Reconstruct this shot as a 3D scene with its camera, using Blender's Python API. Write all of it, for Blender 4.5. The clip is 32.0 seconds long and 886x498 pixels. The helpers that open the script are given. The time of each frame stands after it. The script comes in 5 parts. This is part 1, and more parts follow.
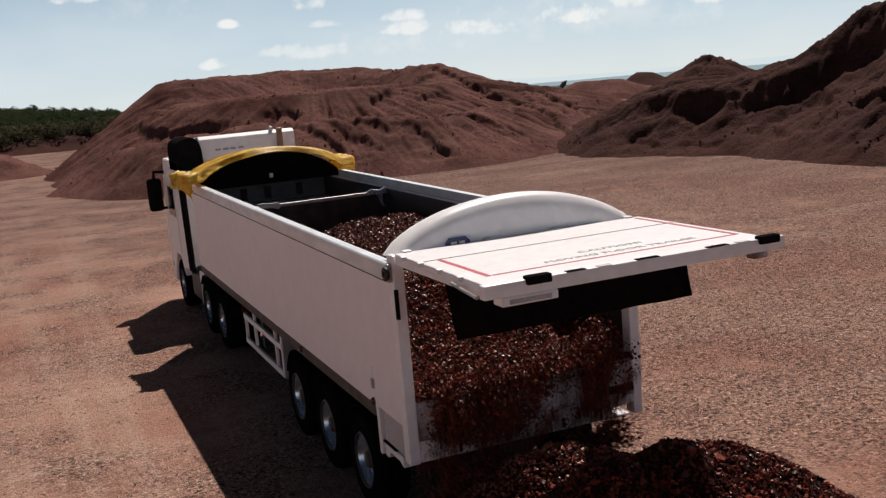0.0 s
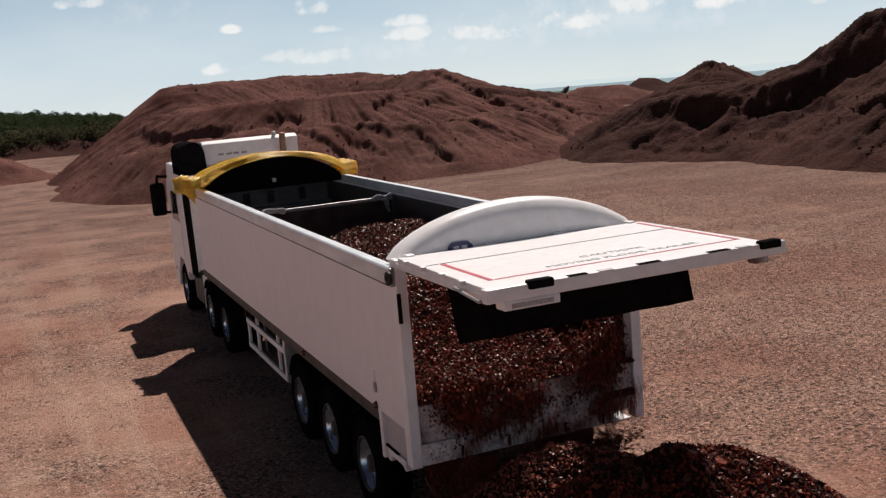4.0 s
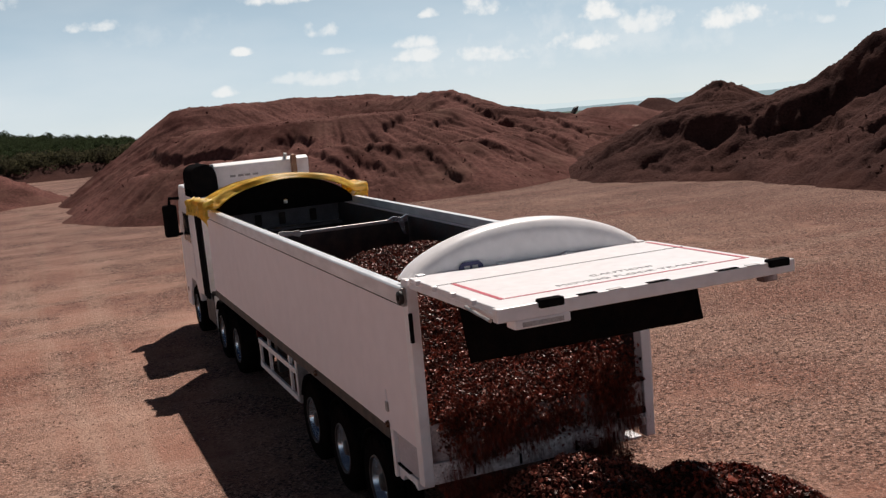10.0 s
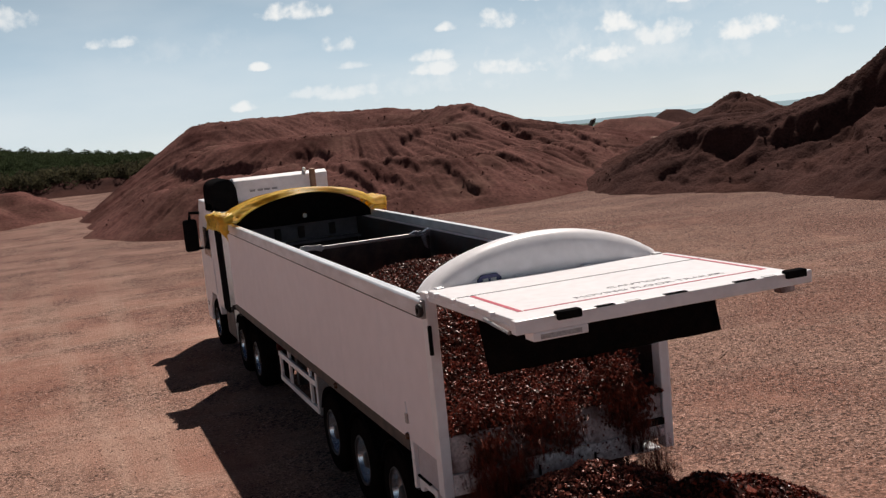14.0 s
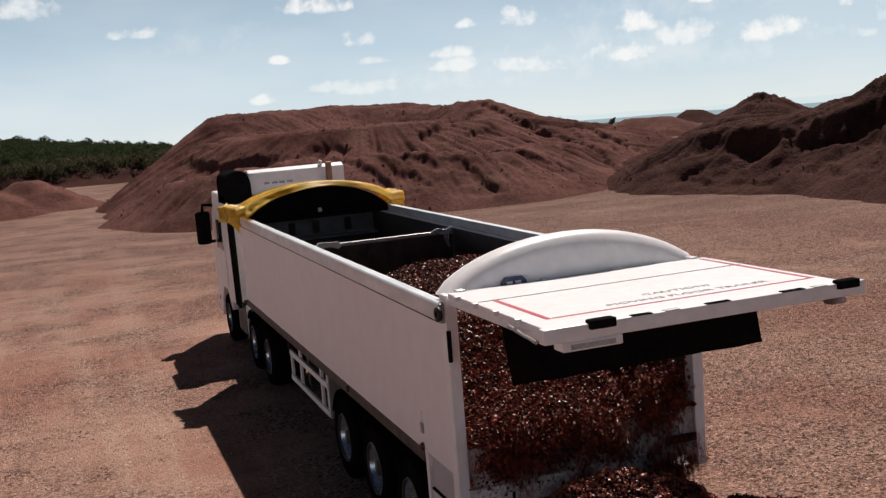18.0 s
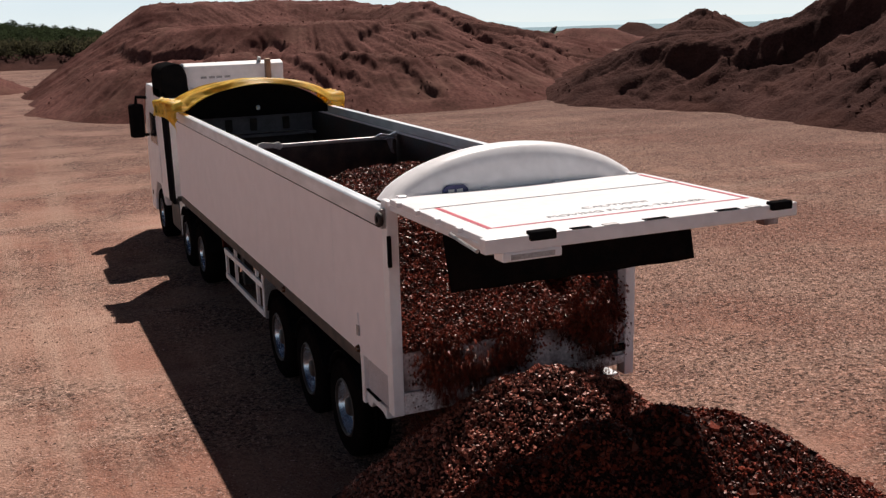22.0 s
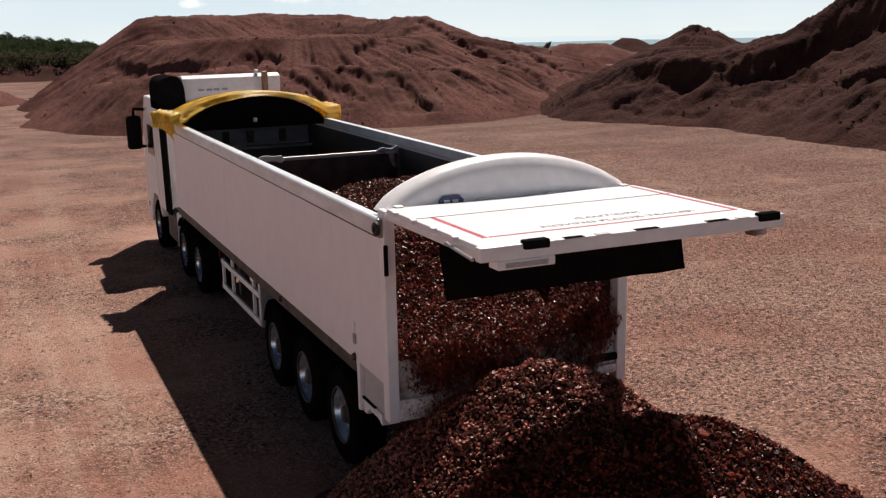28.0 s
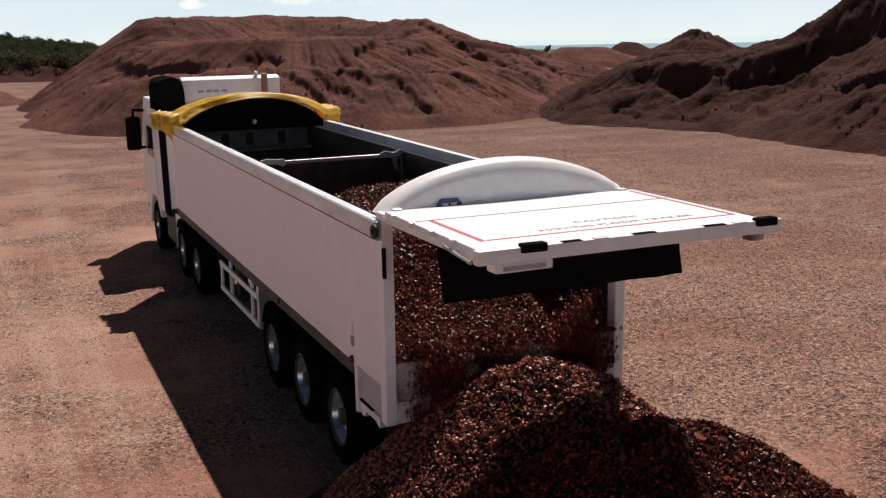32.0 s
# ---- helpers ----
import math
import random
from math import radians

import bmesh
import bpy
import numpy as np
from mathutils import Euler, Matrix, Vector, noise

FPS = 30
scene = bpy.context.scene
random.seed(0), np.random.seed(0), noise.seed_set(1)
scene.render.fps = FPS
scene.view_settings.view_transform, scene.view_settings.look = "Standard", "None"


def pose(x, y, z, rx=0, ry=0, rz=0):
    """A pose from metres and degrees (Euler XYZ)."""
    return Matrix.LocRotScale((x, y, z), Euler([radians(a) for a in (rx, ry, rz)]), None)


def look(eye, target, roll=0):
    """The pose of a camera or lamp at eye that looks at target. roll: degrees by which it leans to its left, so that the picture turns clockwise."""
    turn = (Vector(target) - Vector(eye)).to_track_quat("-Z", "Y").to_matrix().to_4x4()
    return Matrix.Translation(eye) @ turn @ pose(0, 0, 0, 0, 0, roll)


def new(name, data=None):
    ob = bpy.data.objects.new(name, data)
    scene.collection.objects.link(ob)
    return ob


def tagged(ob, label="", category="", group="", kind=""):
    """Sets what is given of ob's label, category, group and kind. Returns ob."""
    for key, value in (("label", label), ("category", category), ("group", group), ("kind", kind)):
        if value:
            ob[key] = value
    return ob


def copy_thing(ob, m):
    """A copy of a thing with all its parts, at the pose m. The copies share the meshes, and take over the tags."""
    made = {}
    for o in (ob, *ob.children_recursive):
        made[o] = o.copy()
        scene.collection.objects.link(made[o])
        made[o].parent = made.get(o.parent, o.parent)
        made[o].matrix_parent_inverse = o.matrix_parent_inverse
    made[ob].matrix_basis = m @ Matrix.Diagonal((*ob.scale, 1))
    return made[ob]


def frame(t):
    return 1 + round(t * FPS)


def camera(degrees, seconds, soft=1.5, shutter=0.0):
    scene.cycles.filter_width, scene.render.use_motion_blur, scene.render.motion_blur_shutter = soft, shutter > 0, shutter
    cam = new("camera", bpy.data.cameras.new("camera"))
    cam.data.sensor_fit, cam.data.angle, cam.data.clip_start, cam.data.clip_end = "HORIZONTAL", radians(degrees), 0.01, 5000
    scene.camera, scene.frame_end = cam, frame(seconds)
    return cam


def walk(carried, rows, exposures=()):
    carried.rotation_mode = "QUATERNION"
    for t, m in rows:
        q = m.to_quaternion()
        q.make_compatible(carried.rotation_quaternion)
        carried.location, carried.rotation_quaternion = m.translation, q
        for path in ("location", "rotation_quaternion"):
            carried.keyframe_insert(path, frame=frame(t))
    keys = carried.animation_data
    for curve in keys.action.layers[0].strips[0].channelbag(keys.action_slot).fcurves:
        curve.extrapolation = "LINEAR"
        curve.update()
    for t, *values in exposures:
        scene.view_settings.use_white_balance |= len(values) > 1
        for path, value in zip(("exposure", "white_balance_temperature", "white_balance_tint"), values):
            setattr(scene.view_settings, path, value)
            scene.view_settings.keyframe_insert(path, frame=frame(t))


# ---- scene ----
cam = camera(46.0, 32.0, soft=1.35, shutter=0.5)
PATH = [
    (0, (-4.222, -8.502, 4.515), (-3.4839, -6.6755, 4.1731), -4.88),
    (1, (-4.226, -8.508, 4.51), (-3.4866, -6.6809, 4.1697), -4.82),
    (2, (-4.235, -8.521, 4.514), (-3.4954, -6.6941, 4.1748), -4.75),
    (3, (-4.236, -8.526, 4.516), (-3.4986, -6.6977, 4.1801), -4.75),
    (3.5, (-4.239, -8.536, 4.516), (-3.5024, -6.7069, 4.1822), -4.76),
    (5.5, (-4.246, -8.549, 4.518), (-3.5128, -6.7178, 4.1909), -4.87),
    (6, (-4.249, -8.558, 4.521), (-3.5161, -6.7265, 4.1953), -4.90),
    (7, (-4.259, -8.58, 4.527), (-3.5278, -6.7459, 4.2069), -4.97),
    (8, (-4.269, -8.595, 4.528), (-3.5401, -6.7584, 4.2172), -5.02),
    (9, (-4.276, -8.604, 4.526), (-3.5501, -6.7644, 4.2258), -5.05),
    (10, (-4.284, -8.621, 4.525), (-3.5603, -6.7796, 4.2335), -5.09),
    (11, (-4.289, -8.641, 4.526), (-3.5663, -6.7984, 4.2398), -5.15),
    (12, (-4.299, -8.664, 4.528), (-3.5819, -6.8183, 4.2477), -5.32),
    (13, (-4.312, -8.684, 4.535), (-3.6062, -6.8323, 4.262), -5.47),
    (14, (-4.32, -8.701, 4.539), (-3.6248, -6.8442, 4.2749), -5.52),
    (14.5, (-4.323, -8.711, 4.542), (-3.6331, -6.8523, 4.2824), -5.55),
    (16.5, (-4.353, -8.745, 4.549), (-3.6803, -6.8776, 4.3062), -5.41),
    (17, (-4.243, -8.505, 4.523), (-3.5759, -6.6352, 4.2766), -5.15),
    (17.5, (-4.191, -8.32, 4.506), (-3.5247, -6.4514, 4.256), -4.86),
    (18, (-4.15, -8.109, 4.488), (-3.4839, -6.2422, 4.22), -4.49),
    (18.5, (-4.127, -7.953, 4.469), (-3.4602, -6.0929, 4.1602), -4.09),
    (19, (-4.13, -7.91, 4.473), (-3.4541, -6.0651, 4.1007), -3.62),
    (19.5, (-4.138, -7.906, 4.483), (-3.4266, -6.0869, 4.0503), -2.92),
    (20, (-4.143, -7.914, 4.488), (-3.4015, -6.1138, 4.0307), -2.36),
    (20.5, (-4.143, -7.912, 4.488), (-3.3939, -6.1141, 4.0332), -2.04),
    (21, (-4.147, -7.914, 4.492), (-3.3958, -6.1173, 4.0385), -1.87),
    (21.5, (-4.175, -7.98, 4.501), (-3.4185, -6.1849, 4.0479), -1.71),
    (22, (-4.226, -8.109, 4.516), (-3.4621, -6.3169, 4.0613), -1.59),
    (22.5, (-4.271, -8.216, 4.523), (-3.5015, -6.4262, 4.0697), -1.50),
    (23, (-4.277, -8.238, 4.521), (-3.506, -6.449, 4.0688), -1.49),
    (24, (-4.288, -8.245, 4.519), (-3.515, -6.4556, 4.0698), -1.45),
    (25, (-4.3, -8.247, 4.52), (-3.5248, -6.4567, 4.0768), -1.43),
    (25.5, (-4.307, -8.25, 4.52), (-3.5317, -6.4601, 4.0801), -1.43),
    (27.5, (-4.309, -8.262, 4.518), (-3.5314, -6.47, 4.0888), -1.33),
    (28, (-4.31, -8.261, 4.515), (-3.5323, -6.469, 4.0863), -1.25),
    (29, (-4.313, -8.265, 4.519), (-3.5338, -6.4742, 4.0892), -1.08),
    (30, (-4.316, -8.275, 4.523), (-3.5364, -6.484, 4.093), -0.94),
    (31, (-4.327, -8.297, 4.527), (-3.5457, -6.5064, 4.0992), -0.91),
    (32, (-4.31, -8.277, 4.522), (-3.5298, -6.4852, 4.0981), -0.90),
]
walk(cam, [(t, look(eye, target, roll)) for t, eye, target, roll in PATH],
     exposures=[(0, -0.04), (14.5, -0.03), (17, 0.08), (18, 0.02), (19, -0.17), (20, 0.25), (21, 0.13), (22.5, 0.16), (32, 0.19)])

# ---- light ----
SUN_WAY = Vector((0.43, 0.62, 1.0)).normalized()
SUN_EL = math.asin(SUN_WAY.z)
SUN_AZ = math.atan2(SUN_WAY.x, SUN_WAY.y)

sun = new("sun", bpy.data.lights.new("sun", "SUN"))
sun.data.energy, sun.data.angle, sun.data.color = 5.0, radians(0.53), (1.0, 0.915, 0.845)
sun.matrix_world = look((0, 0, 60), Vector((0, 0, 60)) - SUN_WAY)


def make_world():
    """Summer sky with small fair-weather clouds, each at its bearing and height over the horizon (degrees)."""
    w = bpy.data.worlds.new("sky")
    scene.world = w
    w.use_nodes = True
    nt = w.node_tree
    nt.nodes.clear()
    N, L = nt.nodes.new, nt.links.new
    out, bg = N("ShaderNodeOutputWorld"), N("ShaderNodeBackground")
    sky = N("ShaderNodeTexSky")
    sky.sky_type, sky.sun_disc = "NISHITA", False
    sky.sun_elevation, sky.sun_rotation = SUN_EL, SUN_AZ
    sky.air_density, sky.dust_density, sky.ozone_density, sky.altitude = 0.12, 0.05, 4.0, 1500
    co = N("ShaderNodeTexCoord")
    sep = N("ShaderNodeSeparateXYZ")
    L(co.outputs["Generated"], sep.inputs[0])

    def calc(op, a, b=None, c=None):
        n = N("ShaderNodeMath")
        n.operation = op
        for i, v in enumerate((a, b, c)):
            if v is None:
                continue
            if isinstance(v, (int, float)):
                n.inputs[i].default_value = v
            else:
                L(v, n.inputs[i])
        return n.outputs[0]

    az = calc("MULTIPLY", calc("ARCTAN2", sep.outputs[0], sep.outputs[1]), 57.2958)
    el = calc("MULTIPLY", calc("ARCSINE", sep.outputs[2]), 57.2958)
    # billows: one noise for the outline of the heads, one finer for their edges
    bil, noi = N("ShaderNodeTexNoise"), N("ShaderNodeTexNoise")
    for n, scale, detail in ((bil, 42, 3), (noi, 130, 5)):
        n.inputs["Scale"].default_value, n.inputs["Detail"].default_value, n.inputs["Roughness"].default_value = scale, detail, 0.55
        L(co.outputs["Generated"], n.inputs["Vector"])
    rough = calc("ADD", calc("MULTIPLY", calc("SUBTRACT", bil.outputs[0], 0.5), 2.3), calc("MULTIPLY", calc("SUBTRACT", noi.outputs[0], 0.5), 1.0))
    total = None
    for a, e, ra, re, k in CLOUDS + VEILS:
        dx = calc("DIVIDE", calc("SUBTRACT", az, a), ra * 1.3)
        dy = calc("DIVIDE", calc("SUBTRACT", el, e - 0.35 * re), re * 1.75)
        base = calc("MULTIPLY", calc("LESS_THAN", dy, 0.0), 2.6)
        d2 = calc("ADD", calc("MULTIPLY", dx, dx), calc("MULTIPLY", calc("MULTIPLY", dy, dy), calc("ADD", base, 1.0)))
        m = N("ShaderNodeMapRange")
        m.interpolation_type = "SMOOTHSTEP"
        soft = 1.5 if k < 0.4 else 1.0
        m.inputs["From Min"].default_value, m.inputs["From Max"].default_value, m.inputs["To Max"].default_value = 0.05, soft, k
        L(calc("ADD", calc("SUBTRACT", 0.85, d2), rough), m.inputs["Value"])
        total = m.outputs[0] if total is None else calc("MAXIMUM", total, m.outputs[0])
    wisp = N("ShaderNodeTexNoise")
    wisp.inputs["Scale"].default_value, wisp.inputs["Detail"].default_value = 5.0, 5
    mp = N("ShaderNodeMapping")
    mp.inputs["Scale"].default_value = (1, 1, 3.2)
    L(co.outputs["Generated"], mp.inputs[0])
    L(mp.outputs[0], wisp.inputs["Vector"])
    veil = N("ShaderNodeMapRange")
    veil.inputs["From Min"].default_value, veil.inputs["From Max"].default_value, veil.inputs["To Max"].default_value = 0.4, 0.75, 0.28
    L(wisp.outputs[0], veil.inputs["Value"])
    thin = calc("EXPONENT", calc("MULTIPLY", calc("POWER", calc("DIVIDE", calc("MAXIMUM", el, 0.0), 12.0), 2.0), -1.0))
    total = calc("MINIMUM", calc("MAXIMUM", total, calc("MULTIPLY", veil.outputs[0], thin)), 1.0)
    # summer haze: a deep pale-blue layer and a thin white one at the horizon
    # haze shines brighter towards the sun's side of the sky
    towards = calc("MULTIPLY_ADD", calc("COSINE", calc("SUBTRACT", calc("DIVIDE", az, 57.2958), SUN_AZ)), 0.16, 0.84)
    layer = sky.outputs[0]
    for depth, power, top, colour in ((HAZE_DEEP, 2.0, 0.92, BLUE_HAZE), (HAZE_THIN, 1.0, 0.95, WHITE_HAZE)):
        haze = N("ShaderNodeMix")
        haze.data_type = "RGBA"
        L(calc("MULTIPLY", calc("EXPONENT", calc("MULTIPLY", calc("POWER", calc("DIVIDE", calc("MAXIMUM", calc("ADD", el, 1.5), 0.0), depth), power), -1.0)), calc("MULTIPLY", towards, top)), haze.inputs["Factor"])
        L(layer, haze.inputs["A"])
        haze.inputs["B"].default_value = colour
        layer = haze.outputs["Result"]
    mix = N("ShaderNodeMix")
    mix.data_type = "RGBA"
    L(total, mix.inputs["Factor"])
    L(layer, mix.inputs["A"])
    mix.inputs["B"].default_value = CLOUD_COLOUR
    L(mix.outputs["Result"], bg.inputs[0])
    bg.inputs[1].default_value = SKY_STRENGTH
    L(bg.outputs[0], out.inputs[0])


SKY_STRENGTH = 0.05
HAZE_DEEP, HAZE_THIN = 13.0, 5.0
BLUE_HAZE = (9.3, 13.4, 17.0, 1)
WHITE_HAZE = (15.6, 16.3, 15.6, 1)
CLOUD_COLOUR = (18.6, 18.6, 18.3, 1)
CLOUDS = [  # bearing, height, half width, half height, thickness
    (13.8, 5.96, 1.92, 0.50, 0.95), (4.2, 5.0, 1.3, 0.31, 0.75), (-0.8, 6.56, 2.33, 0.62, 0.7), (16.0, 3.99, 0.93, 0.47, 0.9),
    (11.7, 3.17, 0.68, 0.22, 0.9), (16.6, 2.82, 0.93, 0.22, 0.6), (21.9, 4.38, 0.62, 0.28, 0.9), (25.0, 4.52, 1.24, 0.56, 0.9),
    (27.5, 5.56, 1.49, 0.31, 0.95), (30.8, 3.74, 1.24, 0.56, 0.95), (33.6, 3.03, 1.71, 0.68, 0.8), (37.4, 2.73, 2.23, 0.62, 0.95),
    (34.2, 4.64, 0.78, 0.31, 0.9), (41.3, 3.9, 0.5, 0.43, 0.9), (29.7, 2.26, 1.86, 0.53, 0.9), (20.8, 2.95, 1.4, 0.37, 0.85),
    (21.3, 2.32, 1.71, 0.43, 0.8), (24.1, 2.03, 2.17, 0.43, 0.8), (26.2, 1.77, 1.24, 0.37, 0.7), (16.3, 1.48, 1.86, 0.43, 0.6),
    (14.5, 1.59, 1.55, 0.31, 0.5), (10.6, 1.16, 0.87, 0.28, 0.8), (42.3, 2.11, 0.62, 0.25, 0.5), (43.1, 3.17, 0.56, 0.68, 0.9),
]
VEILS = [(8.0, 4.4, 4.5, 0.9, 0.22), (31.0, 2.6, 11.0, 1.5, 0.35), (22.0, 1.6, 8.0, 0.9, 0.35), (36.0, 4.6, 9.0, 1.0, 0.3)]
make_world()

# ---- materials ----
MATS = {}


def mat(name, colour, rough=0.6, metal=0.0, second=None, scale=6.0, amount=0.5, fine=60.0, bump=0.1, dist=0.01, spec=0.5, per_piece=0.0, stretch=(1, 1, 1)):
    """A surface of two tones broken up at two scales, with fine relief."""
    if name in MATS:
        return MATS[name]
    m = bpy.data.materials.new(name)
    m.use_nodes = True
    nt = m.node_tree
    N, L = nt.nodes.new, nt.links.new
    b = nt.nodes["Principled BSDF"]
    b.inputs["Roughness"].default_value, b.inputs["Metallic"].default_value = rough, metal
    b.inputs["Specular IOR Level"].default_value = spec
    co, mp = N("ShaderNodeTexCoord"), N("ShaderNodeMapping")
    mp.inputs["Scale"].default_value = stretch
    L(co.outputs["Object"], mp.inputs[0])
    big, small = N("ShaderNodeTexNoise"), N("ShaderNodeTexNoise")
    big.inputs["Scale"].default_value, big.inputs["Detail"].default_value = scale, 5
    small.inputs["Scale"].default_value, small.inputs["Detail"].default_value = fine, 4
    for n in (big, small):
        L(mp.outputs[0], n.inputs["Vector"])
    ramp = N("ShaderNodeMapRange")
    ramp.inputs["From Min"].default_value, ramp.inputs["From Max"].default_value = 0.38, 0.66
    ramp.inputs["To Max"].default_value = amount
    L(big.outputs[0], ramp.inputs["Value"])
    mix = N("ShaderNodeMix")
    mix.data_type = "RGBA"
    mix.inputs["A"].default_value = (*colour, 1)
    mix.inputs["B"].default_value = (*(second or [c * 0.7 for c in colour]), 1)
    L(ramp.outputs[0], mix.inputs["Factor"])
    hsv = N("ShaderNodeHueSaturation")
    L(mix.outputs["Result"], hsv.inputs["Color"])
    val = N("ShaderNodeMapRange")
    val.inputs["From Min"].default_value, val.inputs["From Max"].default_value = 0.3, 0.7
    val.inputs["To Min"].default_value, val.inputs["To Max"].default_value = 1 - amount * 0.35, 1 + amount * 0.35
    L(small.outputs[0], val.inputs["Value"])
    last = val.outputs[0]
    if per_piece:
        geo = N("ShaderNodeNewGeometry")
        pr = N("ShaderNodeMapRange")
        pr.inputs["To Min"].default_value, pr.inputs["To Max"].default_value = 1 - per_piece, 1 + per_piece
        info, both, frac = N("ShaderNodeObjectInfo"), N("ShaderNodeMath"), N("ShaderNodeMath")
        frac.operation = "FRACT"
        L(geo.outputs["Random Per Island"], both.inputs[0])
        L(info.outputs["Random"], both.inputs[1])
        L(both.outputs[0], frac.inputs[0])
        L(frac.outputs[0], pr.inputs["Value"])
        mul = N("ShaderNodeMath")
        mul.operation = "MULTIPLY"
        L(last, mul.inputs[0])
        L(pr.outputs[0], mul.inputs[1])
        last = mul.outputs[0]
    L(last, hsv.inputs["Value"])
    L(hsv.outputs[0], b.inputs["Base Color"])
    bp = N("ShaderNodeBump")
    bp.inputs["Strength"].default_value, bp.inputs["Distance"].default_value = bump, dist
    L(small.outputs[0], bp.inputs["Height"])
    L(bp.outputs[0], b.inputs["Normal"])
    MATS[name] = m
    return m


def earth():
    """Trodden quarry yard: broad pale and reddish patches, streaks of wheel dust, small stones."""
    m = bpy.data.materials.new("yard_gravel")
    m.use_nodes = True
    nt = m.node_tree
    N, L = nt.nodes.new, nt.links.new
    b = nt.nodes["Principled BSDF"]
    b.inputs["Roughness"].default_value, b.inputs["Specular IOR Level"].default_value = 0.95, 0.12
    co = N("ShaderNodeTexCoord")

    def noisy(scale, detail, lo, hi, stretch=(1, 1, 1), turn=0.0):
        mp, n, r = N("ShaderNodeMapping"), N("ShaderNodeTexNoise"), N("ShaderNodeMapRange")
        mp.inputs["Scale"].default_value, mp.inputs["Rotation"].default_value = stretch, (0, 0, turn)
        n.inputs["Scale"].default_value, n.inputs["Detail"].default_value, n.inputs["Roughness"].default_value = scale, detail, 0.6
        r.inputs["From Min"].default_value, r.inputs["From Max"].default_value = lo, hi
        L(co.outputs["Object"], mp.inputs[0])
        L(mp.outputs[0], n.inputs["Vector"])
        L(n.outputs[0], r.inputs["Value"])
        return r.outputs[0], n.outputs[0]

    def mixed(fac, a, bcol):
        x = N("ShaderNodeMix")
        x.data_type = "RGBA"
        L(fac, x.inputs["Factor"])
        if isinstance(a, tuple):
            x.inputs["A"].default_value = a
        else:
            L(a, x.inputs["A"])
        x.inputs["B"].default_value = bcol
        return x.outputs["Result"]

    big, _ = noisy(0.2, 6, 0.42, 0.58)
    streak, _ = noisy(0.42, 6, 0.53, 0.68, (0.22, 1.9, 1), 0.3)
    mid, _ = noisy(0.7, 8, 0.56, 0.7)
    dark, spots = noisy(30, 3, 0.53, 0.6)
    grit, gritn = noisy(48, 2, 0.55, 0.66)
    c = mixed(big, (0.415, 0.238, 0.178, 1), (0.325, 0.155, 0.112, 1))
    c = mixed(mid, c, (0.22, 0.107, 0.08, 1))
    c = mixed(streak, c, (0.47, 0.3, 0.232, 1))
    # pale dust pressed by wheels along the way past the lorry
    wheels, _ = noisy(0.5, 5, 0.48, 0.66, (2.2, 0.1, 1), -0.12)
    beside, lane, worn = N("ShaderNodeSeparateXYZ"), N("ShaderNodeMapRange"), N("ShaderNodeMath")
    L(co.outputs["Object"], beside.inputs[0])
    lane.inputs["From Min"].default_value, lane.inputs["From Max"].default_value, lane.inputs["To Max"].default_value = -0.5, -3.0, 0.85
    L(beside.outputs[0], lane.inputs["Value"])
    worn.operation = "MULTIPLY"
    L(wheels, worn.inputs[0])
    L(lane.outputs[0], worn.inputs[1])
    c = mixed(worn.outputs[0], c, (0.48, 0.315, 0.242, 1))
    trodden = c
    c = mixed(dark, c, (0.12, 0.058, 0.044, 1))
    c = mixed(grit, c, (0.56, 0.385, 0.325, 1))
    # the far side of the yard is rolled flat and greyer
    out, roll = N("ShaderNodeVectorMath"), N("ShaderNodeMapRange")
    out.operation = "LENGTH"
    roll.inputs["From Min"].default_value, roll.inputs["From Max"].default_value, roll.inputs["To Max"].default_value = 13, 34, 0.75
    L(co.outputs["Object"], out.inputs[0])
    L(out.outputs["Value"], roll.inputs["Value"])
    pale, _ = noisy(0.5, 6, 0.4, 0.66, (0.3, 1.3, 1), 0.2)
    c2 = mixed(pale, (0.195, 0.113, 0.095, 1), (0.32, 0.195, 0.16, 1))
    zone = N("ShaderNodeMix")
    zone.data_type = "RGBA"
    L(roll.outputs[0], zone.inputs["Factor"])
    L(c, zone.inputs["A"])
    L(c2, zone.inputs["B"])
    c = zone.outputs["Result"]
    plain = N("ShaderNodeMix")
    plain.data_type = "RGBA"
    L(roll.outputs[0], plain.inputs["Factor"])
    fleck, _ = noisy(11, 6, 0.55, 0.68)
    L(mixed(fleck, trodden, (0.285, 0.158, 0.118, 1)), plain.inputs["A"])
    L(c2, plain.inputs["B"])
    # single grains of gravel, light and dark
    cell, shade, tone = N("ShaderNodeTexVoronoi"), N("ShaderNodeMapRange"), N("ShaderNodeHueSaturation")
    cell.inputs["Scale"].default_value = 30
    L(co.outputs["Object"], cell.inputs["Vector"])
    split = N("ShaderNodeSeparateColor")
    L(cell.outputs["Color"], split.inputs[0])
    shade.inputs["To Min"].default_value, shade.inputs["To Max"].default_value = 0.5, 1.2
    L(split.outputs[0], shade.inputs["Value"])
    L(c, tone.inputs["Color"])
    # a few pale and a few dark stones among the grains
    chip, picked, lift = N("ShaderNodeTexVoronoi"), N("ShaderNodeSeparateColor"), N("ShaderNodeValToRGB")
    chip.inputs["Scale"].default_value = 21
    L(co.outputs["Object"], chip.inputs["Vector"])
    L(chip.outputs["Color"], picked.inputs[0])
    ramp = lift.color_ramp
    ramp.interpolation = "CONSTANT"
    ramp.elements[0].position, ramp.elements[0].color = 0.0, (0.27, 0.27, 0.27, 1)
